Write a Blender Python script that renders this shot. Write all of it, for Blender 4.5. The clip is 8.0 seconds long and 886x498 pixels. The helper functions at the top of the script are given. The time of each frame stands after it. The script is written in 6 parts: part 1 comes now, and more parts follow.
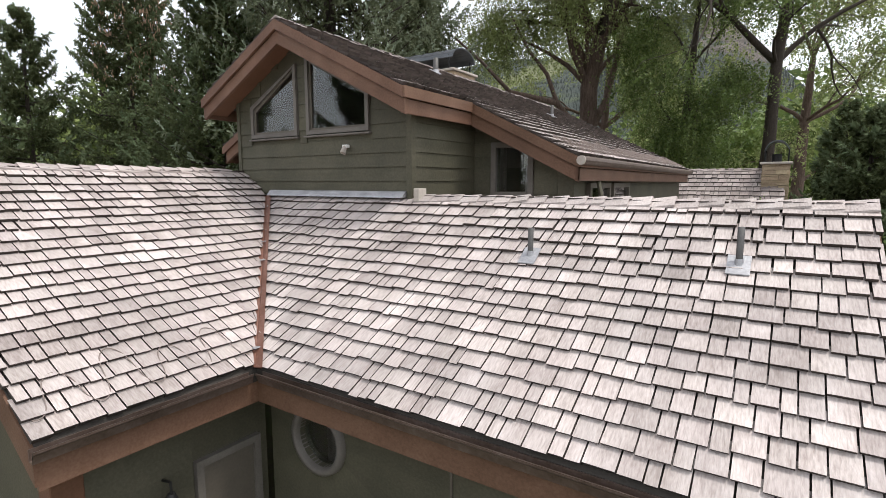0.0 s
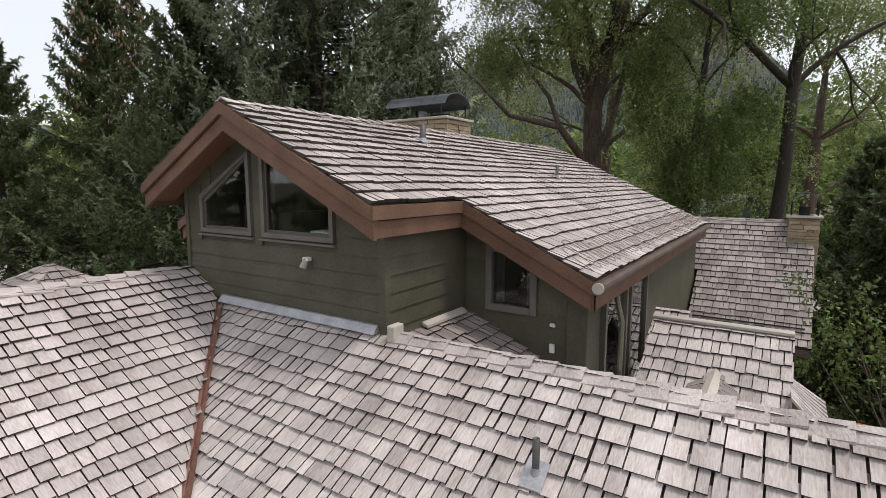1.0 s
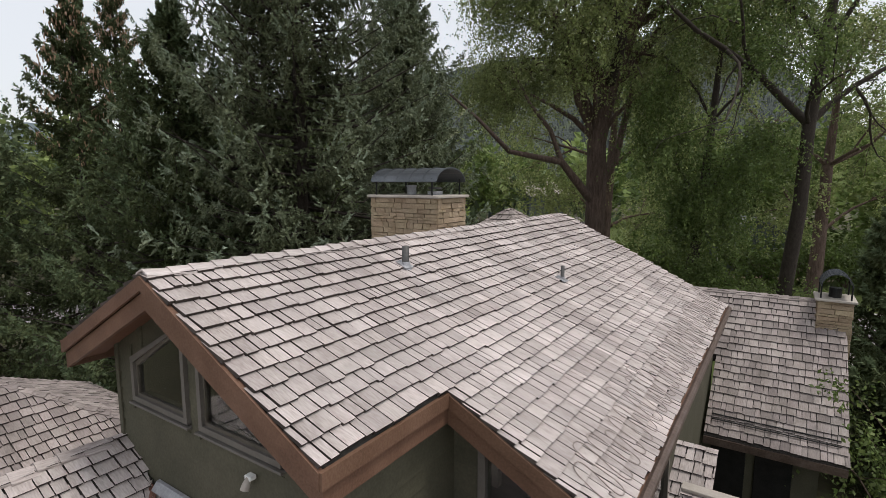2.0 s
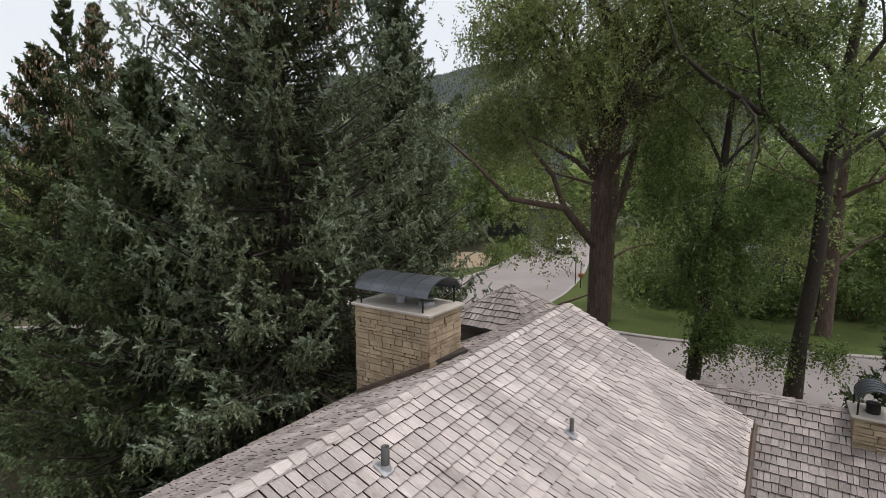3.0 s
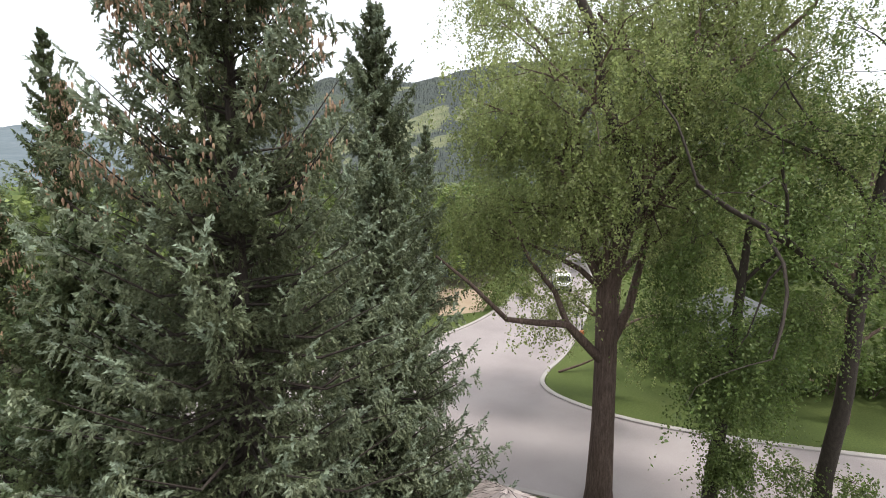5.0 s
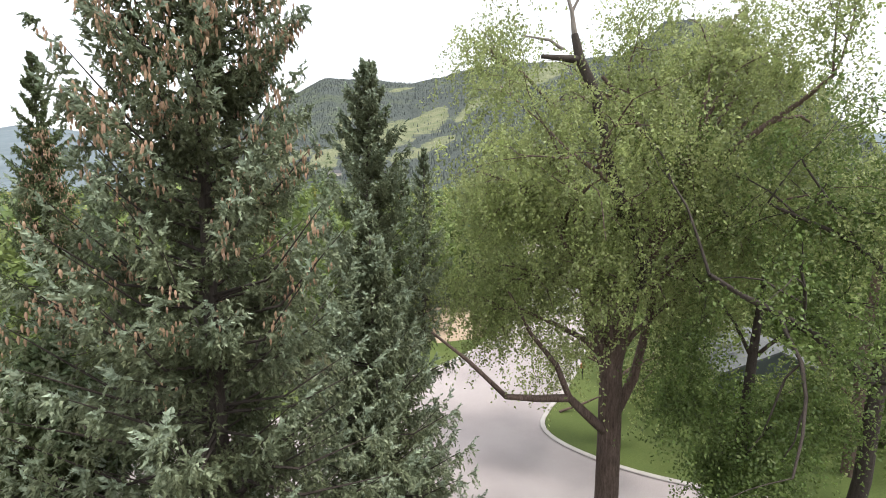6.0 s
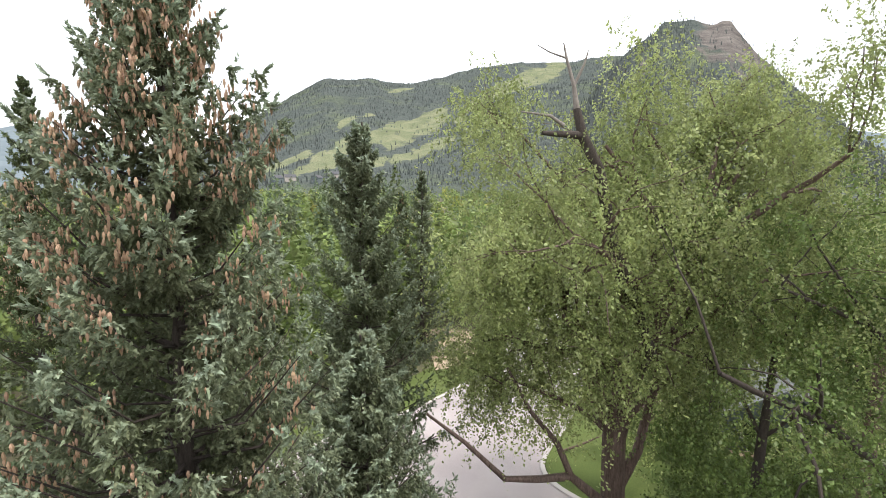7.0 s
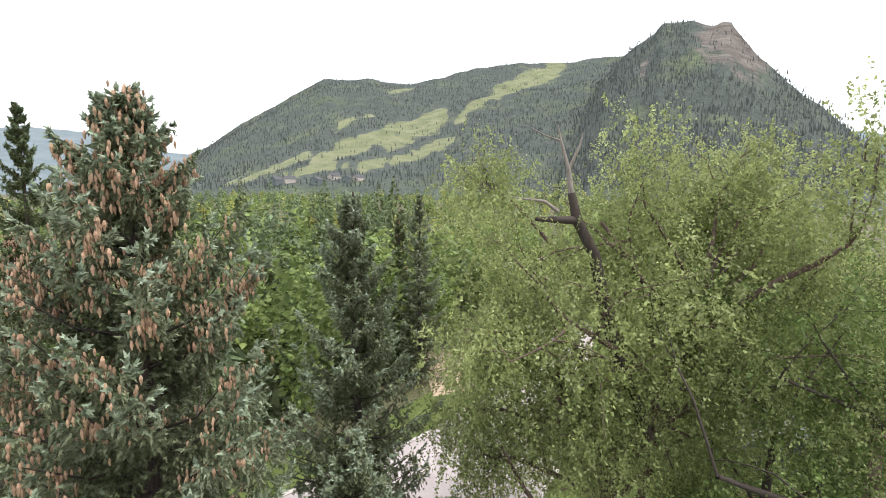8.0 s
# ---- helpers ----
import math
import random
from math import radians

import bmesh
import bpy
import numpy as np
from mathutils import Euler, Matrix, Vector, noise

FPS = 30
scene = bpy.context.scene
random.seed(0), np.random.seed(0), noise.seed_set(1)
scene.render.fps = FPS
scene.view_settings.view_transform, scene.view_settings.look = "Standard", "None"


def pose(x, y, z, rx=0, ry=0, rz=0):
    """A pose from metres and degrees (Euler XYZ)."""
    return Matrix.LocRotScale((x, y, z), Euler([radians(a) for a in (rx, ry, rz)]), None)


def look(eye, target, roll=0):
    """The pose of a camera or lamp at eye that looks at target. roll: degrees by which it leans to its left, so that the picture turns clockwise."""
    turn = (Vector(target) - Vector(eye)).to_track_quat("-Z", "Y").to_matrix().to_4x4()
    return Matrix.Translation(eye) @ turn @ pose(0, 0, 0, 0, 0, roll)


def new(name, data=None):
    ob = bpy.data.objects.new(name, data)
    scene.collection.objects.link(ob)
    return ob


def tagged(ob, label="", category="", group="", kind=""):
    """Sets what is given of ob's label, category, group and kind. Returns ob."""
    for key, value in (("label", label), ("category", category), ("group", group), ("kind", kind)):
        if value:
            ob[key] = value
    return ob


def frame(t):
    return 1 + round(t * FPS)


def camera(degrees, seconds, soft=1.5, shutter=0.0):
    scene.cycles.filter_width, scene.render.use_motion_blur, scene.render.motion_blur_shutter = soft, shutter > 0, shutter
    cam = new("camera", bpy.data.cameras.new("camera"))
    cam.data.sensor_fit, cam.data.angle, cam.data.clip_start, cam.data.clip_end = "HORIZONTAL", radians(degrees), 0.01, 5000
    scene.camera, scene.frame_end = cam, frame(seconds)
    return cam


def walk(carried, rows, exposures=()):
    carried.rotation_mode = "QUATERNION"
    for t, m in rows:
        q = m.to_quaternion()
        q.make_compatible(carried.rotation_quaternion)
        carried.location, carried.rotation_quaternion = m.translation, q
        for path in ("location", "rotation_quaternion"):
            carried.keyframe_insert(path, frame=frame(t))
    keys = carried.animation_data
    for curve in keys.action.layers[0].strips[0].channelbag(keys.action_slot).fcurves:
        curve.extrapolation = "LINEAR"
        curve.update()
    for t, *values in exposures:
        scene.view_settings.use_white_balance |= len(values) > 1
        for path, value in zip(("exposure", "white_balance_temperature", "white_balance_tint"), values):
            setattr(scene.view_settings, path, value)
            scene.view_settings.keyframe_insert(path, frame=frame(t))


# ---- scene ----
# the drone rises in front of the house, looking north-west over its roofs
cam = camera(82.0, 8.0, soft=0.8)
PATH = [
    (0.0, (0.000, 0.000, 4.150), 33.62, -7.38),
    (0.5, (-0.318, 0.640, 4.741), 33.63, -7.39),
    (1.0, (-0.630, 1.270, 5.415), 33.65, -7.41),
    (1.5, (-0.925, 1.880, 6.187), 33.66, -7.45),
    (3.0, (-1.885, 3.690, 8.945), 33.64, -7.49),
    (3.5, (-2.165, 4.240, 9.950), 33.61, -7.48),
    (4.0, (-2.430, 4.760, 10.950), 33.56, -7.43),
    (4.5, (-2.700, 5.280, 11.970), 33.49, -7.37),
    (6.0, (-3.540, 6.850, 15.440), 33.34, -7.34),
    (6.5, (-3.810, 7.350, 16.590), 33.32, -7.34),
    (7.0, (-4.015, 7.800, 17.770), 33.31, -7.36),
    (7.5, (-4.140, 8.170, 18.980), 33.31, -7.37),
    (8.0, (-4.180, 8.480, 20.150), 33.30, -7.38),
]
walk(cam, [(t, pose(*e, 90 + tilt, 0, turn)) for t, e, turn, tilt in PATH],
     [(0.0, 0.2), (0.7, -0.04), (1.5, -0.36), (3.0, -0.3), (3.8, -0.03), (4.7, 0.4), (5.8, 0.77), (7.0, 0.85), (8.0, 0.84)])

# ---- light: a bright overcast sky and a broad soft sun behind it
world = bpy.data.worlds.new("overcast_sky")
scene.world = world
world.use_nodes = True
wn, wl = world.node_tree.nodes, world.node_tree.links
wn.clear()
sky = wn.new("ShaderNodeTexSky")
sky.sky_type, sky.sun_disc = "NISHITA", False
sky.sun_elevation, sky.sun_rotation = radians(68), radians(70)
sky.air_density, sky.dust_density = 1.0, 3.0
sky_bg = wn.new("ShaderNodeBackground")
sky_bg.inputs["Strength"].default_value = 0.05
cloud_bg = wn.new("ShaderNodeBackground")
cloud_bg.inputs["Color"].default_value = (0.97, 0.98, 1.0, 1)
cloud_bg.inputs["Strength"].default_value = 0.95
both = wn.new("ShaderNodeAddShader")
world_out = wn.new("ShaderNodeOutputWorld")
wl.new(sky.outputs[0], sky_bg.inputs["Color"])
wl.new(sky_bg.outputs[0], both.inputs[0])
wl.new(cloud_bg.outputs[0], both.inputs[1])
wl.new(both.outputs[0], world_out.inputs["Surface"])
sun = new("sun", bpy.data.lights.new("sun", "SUN"))
sun.data.energy, sun.data.angle, sun.data.color = 2.0, radians(9), (1.0, 0.96, 0.9)
sun.matrix_world = look((9, 3, 24), (0, 0, 0))


# ---- materials
def material(name, colors, rough=0.8, metal=0.0, scale=4.0, fine=60.0, bump=0.15, vary=0.0, stretch=(1, 1, 1), stains=0.0, spec=0.3, through_light=0.0, tone=None, inner_outer=None):
    """A surface whose colour runs between the given ones by a broad noise, with fine grain, bump and a tint of its own for each piece."""
    m = bpy.data.materials.new(name)
    m.use_nodes = True
    n, l = m.node_tree.nodes, m.node_tree.links
    b = n["Principled BSDF"]
    b.inputs["Roughness"].default_value, b.inputs["Metallic"].default_value = rough, metal
    b.inputs["Specular IOR Level"].default_value = spec
    co = n.new("ShaderNodeTexCoord")
    mp = n.new("ShaderNodeMapping")
    mp.inputs["Scale"].default_value = stretch
    here = n.new("ShaderNodeObjectInfo")
    shift = n.new("ShaderNodeVectorMath")
    shift.operation = "ADD"
    l.new(co.outputs["Object"], shift.inputs[0])
    l.new(here.outputs["Location"], shift.inputs[1])
    l.new(shift.outputs[0], mp.inputs["Vector"])
    broad = n.new("ShaderNodeTexNoise")
    broad.inputs["Scale"].default_value, broad.inputs["Detail"].default_value = scale, 4
    grain = n.new("ShaderNodeTexNoise")
    grain.inputs["Scale"].default_value, grain.inputs["Detail"].default_value = fine, 3
    for t in (broad, grain):
        l.new(mp.outputs[0], t.inputs["Vector"])
    ramp = n.new("ShaderNodeValToRGB")
    ramp.color_ramp.elements[0].position, ramp.color_ramp.elements[1].position = 0.3, 0.7
    while len(ramp.color_ramp.elements) < len(colors):
        ramp.color_ramp.elements.new(0.5)
    for i, c in enumerate(colors):
        ramp.color_ramp.elements[i].position = 0.3 + 0.4 * i / max(1, len(colors) - 1)
        ramp.color_ramp.elements[i].color = (*c, 1)
    mixed = n.new("ShaderNodeMath")
    mixed.operation = "MULTIPLY_ADD"
    mixed.inputs[1].default_value = 0.45
    l.new(grain.outputs[0], mixed.inputs[0])
    less = n.new("ShaderNodeMath")
    less.operation = "MULTIPLY"
    less.inputs[1].default_value = 0.55
    l.new(broad.outputs[0], less.inputs[0])
    l.new(less.outputs[0], mixed.inputs[2])
    l.new(mixed.outputs[0], ramp.inputs[0])
    color = ramp.outputs[0]
    if vary:
        info, geo = n.new("ShaderNodeObjectInfo"), n.new("ShaderNodeNewGeometry")
        add = n.new("ShaderNodeMath")
        add.operation = "ADD"
        l.new(info.outputs["Random"], add.inputs[0])
        l.new(geo.outputs["Random Per Island"], add.inputs[1])
        frac = n.new("ShaderNodeMath")
        frac.operation = "FRACT"
        l.new(add.outputs[0], frac.inputs[0])
        value = n.new("ShaderNodeMapRange")
        value.inputs["To Min"].default_value, value.inputs["To Max"].default_value = 1 - vary, 1 + vary
        l.new(frac.outputs[0], value.inputs["Value"])
        hue = n.new("ShaderNodeMapRange")
        hue.inputs["To Min"].default_value, hue.inputs["To Max"].default_value = 0.5 - 0.04 * vary, 0.5 + 0.04 * vary
        twice = n.new("ShaderNodeMath")
        twice.operation = "MULTIPLY"
        twice.inputs[1].default_value = 7.31
        l.new(frac.outputs[0], twice.inputs[0])
        frac2 = n.new("ShaderNodeMath")
        frac2.operation = "FRACT"
        l.new(twice.outputs[0], frac2.inputs[0])
        l.new(frac2.outputs[0], hue.inputs["Value"])
        hsv = n.new("ShaderNodeHueSaturation")
        l.new(value.outputs[0], hsv.inputs["Value"])
        l.new(hue.outputs[0], hsv.inputs["Hue"])
        l.new(color, hsv.inputs["Color"])
        color = hsv.outputs[0]
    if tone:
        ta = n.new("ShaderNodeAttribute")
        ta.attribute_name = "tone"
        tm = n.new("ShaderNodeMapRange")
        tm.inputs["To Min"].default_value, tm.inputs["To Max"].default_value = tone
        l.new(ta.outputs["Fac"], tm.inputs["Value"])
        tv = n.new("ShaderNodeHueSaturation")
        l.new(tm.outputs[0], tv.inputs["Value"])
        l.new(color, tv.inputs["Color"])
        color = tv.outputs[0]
        if inner_outer:
            # low tone tinted olive, high tone left nearly neutral
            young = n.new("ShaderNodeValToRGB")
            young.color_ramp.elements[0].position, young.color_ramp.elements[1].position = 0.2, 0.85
            young.color_ramp.elements[0].color, young.color_ramp.elements[1].color = (*inner_outer[0], 1), (*inner_outer[1], 1)
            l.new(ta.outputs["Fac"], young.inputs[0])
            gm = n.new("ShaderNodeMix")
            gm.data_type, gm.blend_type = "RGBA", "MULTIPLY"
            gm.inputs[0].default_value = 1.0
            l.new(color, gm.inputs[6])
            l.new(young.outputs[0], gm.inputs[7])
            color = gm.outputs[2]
    if stains:
        st = n.new("ShaderNodeTexNoise")
        st.inputs["Scale"].default_value, st.inputs["Detail"].default_value = scale * 0.3, 6
        l.new(shift.outputs[0], st.inputs["Vector"])
        sr = n.new("ShaderNodeMapRange")
        sr.inputs["From Min"].default_value, sr.inputs["From Max"].default_value = 0.35, 0.7
        sr.inputs["To Min"].default_value, sr.inputs["To Max"].default_value = 1.0, 1.0 - stains
        l.new(st.outputs[0], sr.inputs["Value"])
        mul = n.new("ShaderNodeMix")
        mul.data_type, mul.blend_type = "RGBA", "MULTIPLY"
        mul.inputs[0].default_value = 1.0
        l.new(color, mul.inputs[6])
        l.new(sr.outputs[0], mul.inputs[7])
        color = mul.outputs[2]
    l.new(color, b.inputs["Base Color"])
    if bump:
        bp = n.new("ShaderNodeBump")
        bp.inputs["Strength"].default_value, bp.inputs["Distance"].default_value = bump, 0.02
        l.new(grain.outputs[0], bp.inputs["Height"])
        l.new(bp.outputs[0], b.inputs["Normal"])
    if through_light:
        tr = n.new("ShaderNodeBsdfTranslucent")
        l.new(color, tr.inputs["Color"])
        mx = n.new("ShaderNodeMixShader")
        mx.inputs[0].default_value = through_light
        l.new(b.outputs[0], mx.inputs[1])
        l.new(tr.outputs[0], mx.inputs[2])
        l.new(mx.outputs[0], n["Material Output"].inputs["Surface"])
    return m


SHAKE = material("weathered_cedar_shake", [(0.33, 0.275, 0.255), (0.53, 0.465, 0.44), (0.69, 0.625, 0.6)], 0.68, 0, 4.0, 70, 0.5, 0.16, (1, 0.12, 1), 0.3)
# the same shakes in a darker tone: wing, turret, annex, recess, west slope
SHAKE_DARK = material("darker_cedar_shake", [(0.22, 0.185, 0.165), (0.345, 0.295, 0.275), (0.46, 0.405, 0.38)], 0.8, 0, 3.0, 60, 0.4, 0.25, (1, 0.12, 1), 0.3)
# dark end grain, with the shadow of the gaps put into its colour
GRAIN_AND_SHADE = material("end_grain_and_gap_shade", [(0.05, 0.04, 0.035), (0.1, 0.083, 0.075)], 0.9, 0, 6, 60, 0.3, 0.3)
UNDERLAY = material("roof_underlay", [(0.05, 0.045, 0.04), (0.08, 0.07, 0.06)], 0.9)
SIDING = material("olive_painted_siding", [(0.07, 0.067, 0.046), (0.094, 0.088, 0.06), (0.122, 0.112, 0.078)], 0.65, 0, 2.5, 40, 0.2, 0.08, (1, 1, 1), 0.2)
FASCIA = material("stained_cedar_fascia", [(0.125, 0.067, 0.042), (0.175, 0.096, 0.062), (0.225, 0.13, 0.087)], 0.6, 0, 3, 50, 0.2, 0.08, (1, 1, 1), 0.15)
SOFFIT = material("brown_soffit_boards", [(0.14, 0.07, 0.04), (0.2, 0.1, 0.06)], 0.7, 0, 3, 50, 0.2, 0.1)
COPPER = material("aged_copper", [(0.16, 0.075, 0.05), (0.25, 0.12, 0.085), (0.33, 0.19, 0.15)], 0.5, 0.55, 3, 30, 0.12, 0, (1, 1, 1), 0.25, 0.5)
GUTTER = material("dark_brown_gutter", [(0.1, 0.07, 0.055), (0.16, 0.115, 0.095), (0.22, 0.17, 0.15)], 0.45, 0.5, 4, 30, 0.1, 0, (1, 1, 1), 0.2, 0.5)
LEAD = material("grey_flashing", [(0.3, 0.3, 0.32), (0.42, 0.42, 0.44), (0.55, 0.55, 0.57)], 0.5, 0.6, 6, 40, 0.2, 0, (1, 1, 1), 0.2, 0.5)
PIPE = material("galvanised_pipe", [(0.09, 0.087, 0.085), (0.16, 0.155, 0.15)], 0.55, 0.6, 8, 50, 0.1, 0, (1, 1, 1), 0.3, 0.5)
STONE = material("buff_sandstone", [(0.25, 0.18, 0.115), (0.37, 0.285, 0.19), (0.48, 0.39, 0.28)], 0.85, 0, 3, 30, 0.5, 0.2, (1, 1, 1), 0.15)
MORTAR = material("sandy_mortar", [(0.26, 0.2, 0.13), (0.36, 0.29, 0.2)], 0.9, 0, 6, 60, 0.4)
CAPSTONE = material("pale_cap_stone", [(0.42, 0.37, 0.32), (0.55, 0.5, 0.45)], 0.8, 0, 3, 40, 0.3, 0, (1, 1, 1), 0.2)
CAPMETAL = material("dark_steel_cowl", [(0.10, 0.11, 0.12), (0.16, 0.17, 0.185)], 0.4, 0.7, 3, 30, 0.1, 0, (1, 1, 1), 0.3, 0.5)
BLACK = material("black_iron", [(0.012, 0.012, 0.012), (0.03, 0.03, 0.03)], 0.5, 0.4, 6, 40, 0.1)
TRIM = material("taupe_window_trim", [(0.125, 0.113, 0.1), (0.175, 0.16, 0.142)], 0.55, 0, 4, 50, 0.1)
DOORPAINT = material("grey_brown_door_paint", [(0.105, 0.092, 0.075), (0.14, 0.122, 0.1)], 0.5, 0, 3, 40, 0.1)
WHITE = material("white_paint", [(0.7, 0.7, 0.68), (0.82, 0.82, 0.8)], 0.4, 0, 4, 40, 0.05)
CABLE = material("grey_heat_cable", [(0.2, 0.16, 0.14), (0.27, 0.22, 0.2)], 0.6)
BARK = material("furrowed_bark", [(0.055, 0.034, 0.027), (0.14, 0.097, 0.078), (0.23, 0.168, 0.138)], 0.9, 0, 3, 14, 1.0, 0, (5, 5, 0.7), 0.3)
BARK_DARK = material("dark_spruce_bark", [(0.035, 0.027, 0.022), (0.075, 0.06, 0.05)], 0.9, 0, 5, 20, 0.9, 0, (3, 3, 0.8))
BARK_PALE = material("bleached_dead_wood", [(0.12, 0.1, 0.085), (0.26, 0.23, 0.2)], 0.85, 0, 4, 20, 0.6, 0, (3, 3, 0.8))
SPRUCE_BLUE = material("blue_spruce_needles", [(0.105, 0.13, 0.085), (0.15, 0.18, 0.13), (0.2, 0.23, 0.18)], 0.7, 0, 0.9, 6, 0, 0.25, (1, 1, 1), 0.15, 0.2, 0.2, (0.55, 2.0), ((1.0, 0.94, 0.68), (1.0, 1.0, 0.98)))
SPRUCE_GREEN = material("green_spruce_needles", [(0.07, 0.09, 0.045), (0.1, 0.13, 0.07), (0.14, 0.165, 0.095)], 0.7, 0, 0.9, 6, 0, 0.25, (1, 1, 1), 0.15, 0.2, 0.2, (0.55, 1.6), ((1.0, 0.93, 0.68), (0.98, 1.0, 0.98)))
CONES = material("brown_spruce_cones", [(0.3, 0.19, 0.12), (0.5, 0.34, 0.225)], 0.7, 0, 4, 20, 0.2, 0.25)
LEAF = material("willow_leaves", [(0.2, 0.24, 0.085), (0.29, 0.335, 0.13), (0.4, 0.44, 0.2)], 0.5, 0, 0.35, 3, 0, 0.25, (1, 1, 1), 0.12, 0.4, 0.52, (0.6, 1.35))
LEAF_DEEP = material("cottonwood_leaves", [(0.095, 0.145, 0.04), (0.14, 0.195, 0.055), (0.2, 0.25, 0.085)], 0.5, 0, 0.35, 3, 0, 0.25, (1, 1, 1), 0.12, 0.4, 0.4, (0.6, 1.35))
FAR_LEAF = material("valley_leaves", [(0.1, 0.14, 0.042), (0.15, 0.195, 0.062), (0.21, 0.245, 0.085)], 0.6, 0, 0.05, 3, 0, 0.2, (1, 1, 1), 0.1, 0.2, 0.3, (0.42, 1.6))
# needles greyed and blued: some distance haze is put into the colour
HAZED_NEEDLES = material("hazed_hill_needles", [(0.062, 0.072, 0.07), (0.088, 0.098, 0.092), (0.112, 0.122, 0.112)], 0.9, 0, 0.02, 3, 0, 0.3, (1, 1, 1), 0.1, 0.1, 0, (0.8, 1.2))
SLATE = material("dull_slate", [(0.1, 0.107, 0.11), (0.18, 0.187, 0.19)], 0.7, 0, 3, 30, 0.3, 0.2)
LEAF_YELLOW = material("yellow_green_leaves", [(0.21, 0.225, 0.05), (0.3, 0.305, 0.075), (0.4, 0.37, 0.11)], 0.55, 0, 0.35, 3, 0, 0.25, (1, 1, 1), 0.1, 0.3, 0.4, (0.6, 1.35))
ASPHALT = material("pale_worn_asphalt", [(0.28, 0.245, 0.24), (0.35, 0.31, 0.305), (0.41, 0.37, 0.36)], 0.9, 0, 0.25, 25, 0.3, 0, (1, 1, 1), 0.15)
GRASS = material("mown_grass", [(0.05, 0.075, 0.016), (0.08, 0.108, 0.025), (0.12, 0.145, 0.045)], 0.9, 0, 0.15, 12, 0.6, 0, (1, 1, 1), 0.2)
SOIL = material("forest_floor", [(0.05, 0.048, 0.03), (0.085, 0.075, 0.045), (0.09, 0.11, 0.04)], 0.95, 0, 0.3, 8, 0.6)
KERB = material("concrete_kerb", [(0.33, 0.3, 0.28), (0.45, 0.42, 0.4)], 0.85, 0, 1.0, 30, 0.3)
DIRT = material("pale_dirt_path", [(0.33, 0.25, 0.17), (0.42, 0.33, 0.24)], 0.9, 0, 0.6, 20, 0.3)
TYRE = material("black_rubber", [(0.015, 0.015, 0.015), (0.03, 0.03, 0.03)], 0.8)
INTERIOR = material("dim_room_wall", [(0.2, 0.18, 0.16), (0.28, 0.255, 0.23)], 0.9)
FABRIC = material("pale_cushion", [(0.5, 0.48, 0.45), (0.62, 0.6, 0.57)], 0.9, 0, 6, 80, 0.2)
DARKROOF = material("dark_shingle_roof", [(0.05, 0.05, 0.055), (0.1, 0.1, 0.105)], 0.85, 0, 1, 20, 0.3)
GREYWALL = material("grey_green_boards", [(0.10, 0.12, 0.12), (0.15, 0.17, 0.17)], 0.8, 0, 1, 20, 0.2)
ORANGE = material("orange_red_timber", [(0.32, 0.11, 0.04), (0.45, 0.17, 0.07)], 0.6, 0, 2, 30, 0.2)


def glass(name, tint=(0.9, 0.95, 0.95)):
    m = bpy.data.materials.new(name)
    m.use_nodes = True
    b = m.node_tree.nodes["Principled BSDF"]
    b.inputs["Base Color"].default_value = (*tint, 1)
    b.inputs["Roughness"].default_value, b.inputs["IOR"].default_value = 0.02, 1.5
    b.inputs["Transmission Weight"].default_value = 1.0
    return m


GLASS = glass("window_glass")


# ---- mesh helpers
def mesh_of(name, verts, faces, mats=None, tone=None):
    me = bpy.data.meshes.new(name)
    verts, faces = np.asarray(verts, np.float32), np.asarray(faces, np.int32)
    k = faces.shape[1]
    me.vertices.add(len(verts))
    me.vertices.foreach_set("co", verts.ravel())
    me.loops.add(faces.size)
    me.loops.foreach_set("vertex_index", faces.ravel())
    me.polygons.add(len(faces))
    me.polygons.foreach_set("loop_start", np.arange(0, faces.size, k, dtype=np.int32))
    me.polygons.foreach_set("loop_total", np.full(len(faces), k, np.int32))
    me.update(calc_edges=True)
    if not name.startswith("mountain"):
        me.shade_flat()
    if mats:
        me.materials.append(mats)
    if tone is not None:
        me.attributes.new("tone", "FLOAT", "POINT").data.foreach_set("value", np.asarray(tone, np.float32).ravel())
    return me


def empty(name, at=(0, 0, 0), label="", category="", group="", kind=""):
    ob = new(name)
    ob.empty_display_size = 0.2
    ob.location = at
    return tagged(ob, label, category, group, kind)


def under(ob, parent):
    """Hang ob under parent, keeping its place in the world: an Empty at the top stands at its base, all meshes have their origin in the world's."""
    ob.parent = parent
    ob.matrix_parent_inverse = Matrix.Translation(-parent.location) if parent.parent is None else Matrix()
    return ob


def part(name, bm, mat, parent=None, label="", smooth=False):
    me = bpy.data.meshes.new(name)
    bm.normal_update()
    bm.to_mesh(me)
    bm.free()
    me.materials.append(mat)
    if smooth:
        for p in me.polygons:
            p.use_smooth = True
    ob = new(name, me)
    if label:
        ob["label"] = label
    if parent:
        under(ob, parent)
    return ob


def box(bm, lo, hi, m=None, bevel=0.0):
    lo, hi = Vector(lo), Vector(hi)
    t = Matrix.Translation((lo + hi) / 2) @ Matrix.Diagonal((*(hi - lo), 1))
    made = bmesh.ops.create_cube(bm, size=1, matrix=(m @ t) if m else t)["verts"]
    if bevel:
        edges = {e for v in made for e in v.link_edges}
        bmesh.ops.bevel(bm, geom=list(edges), offset=bevel, segments=1, affect="EDGES")
    return bm


def boxed(lo, hi, bevel=0.0, m=None):
    return box(bmesh.new(), lo, hi, m, bevel)


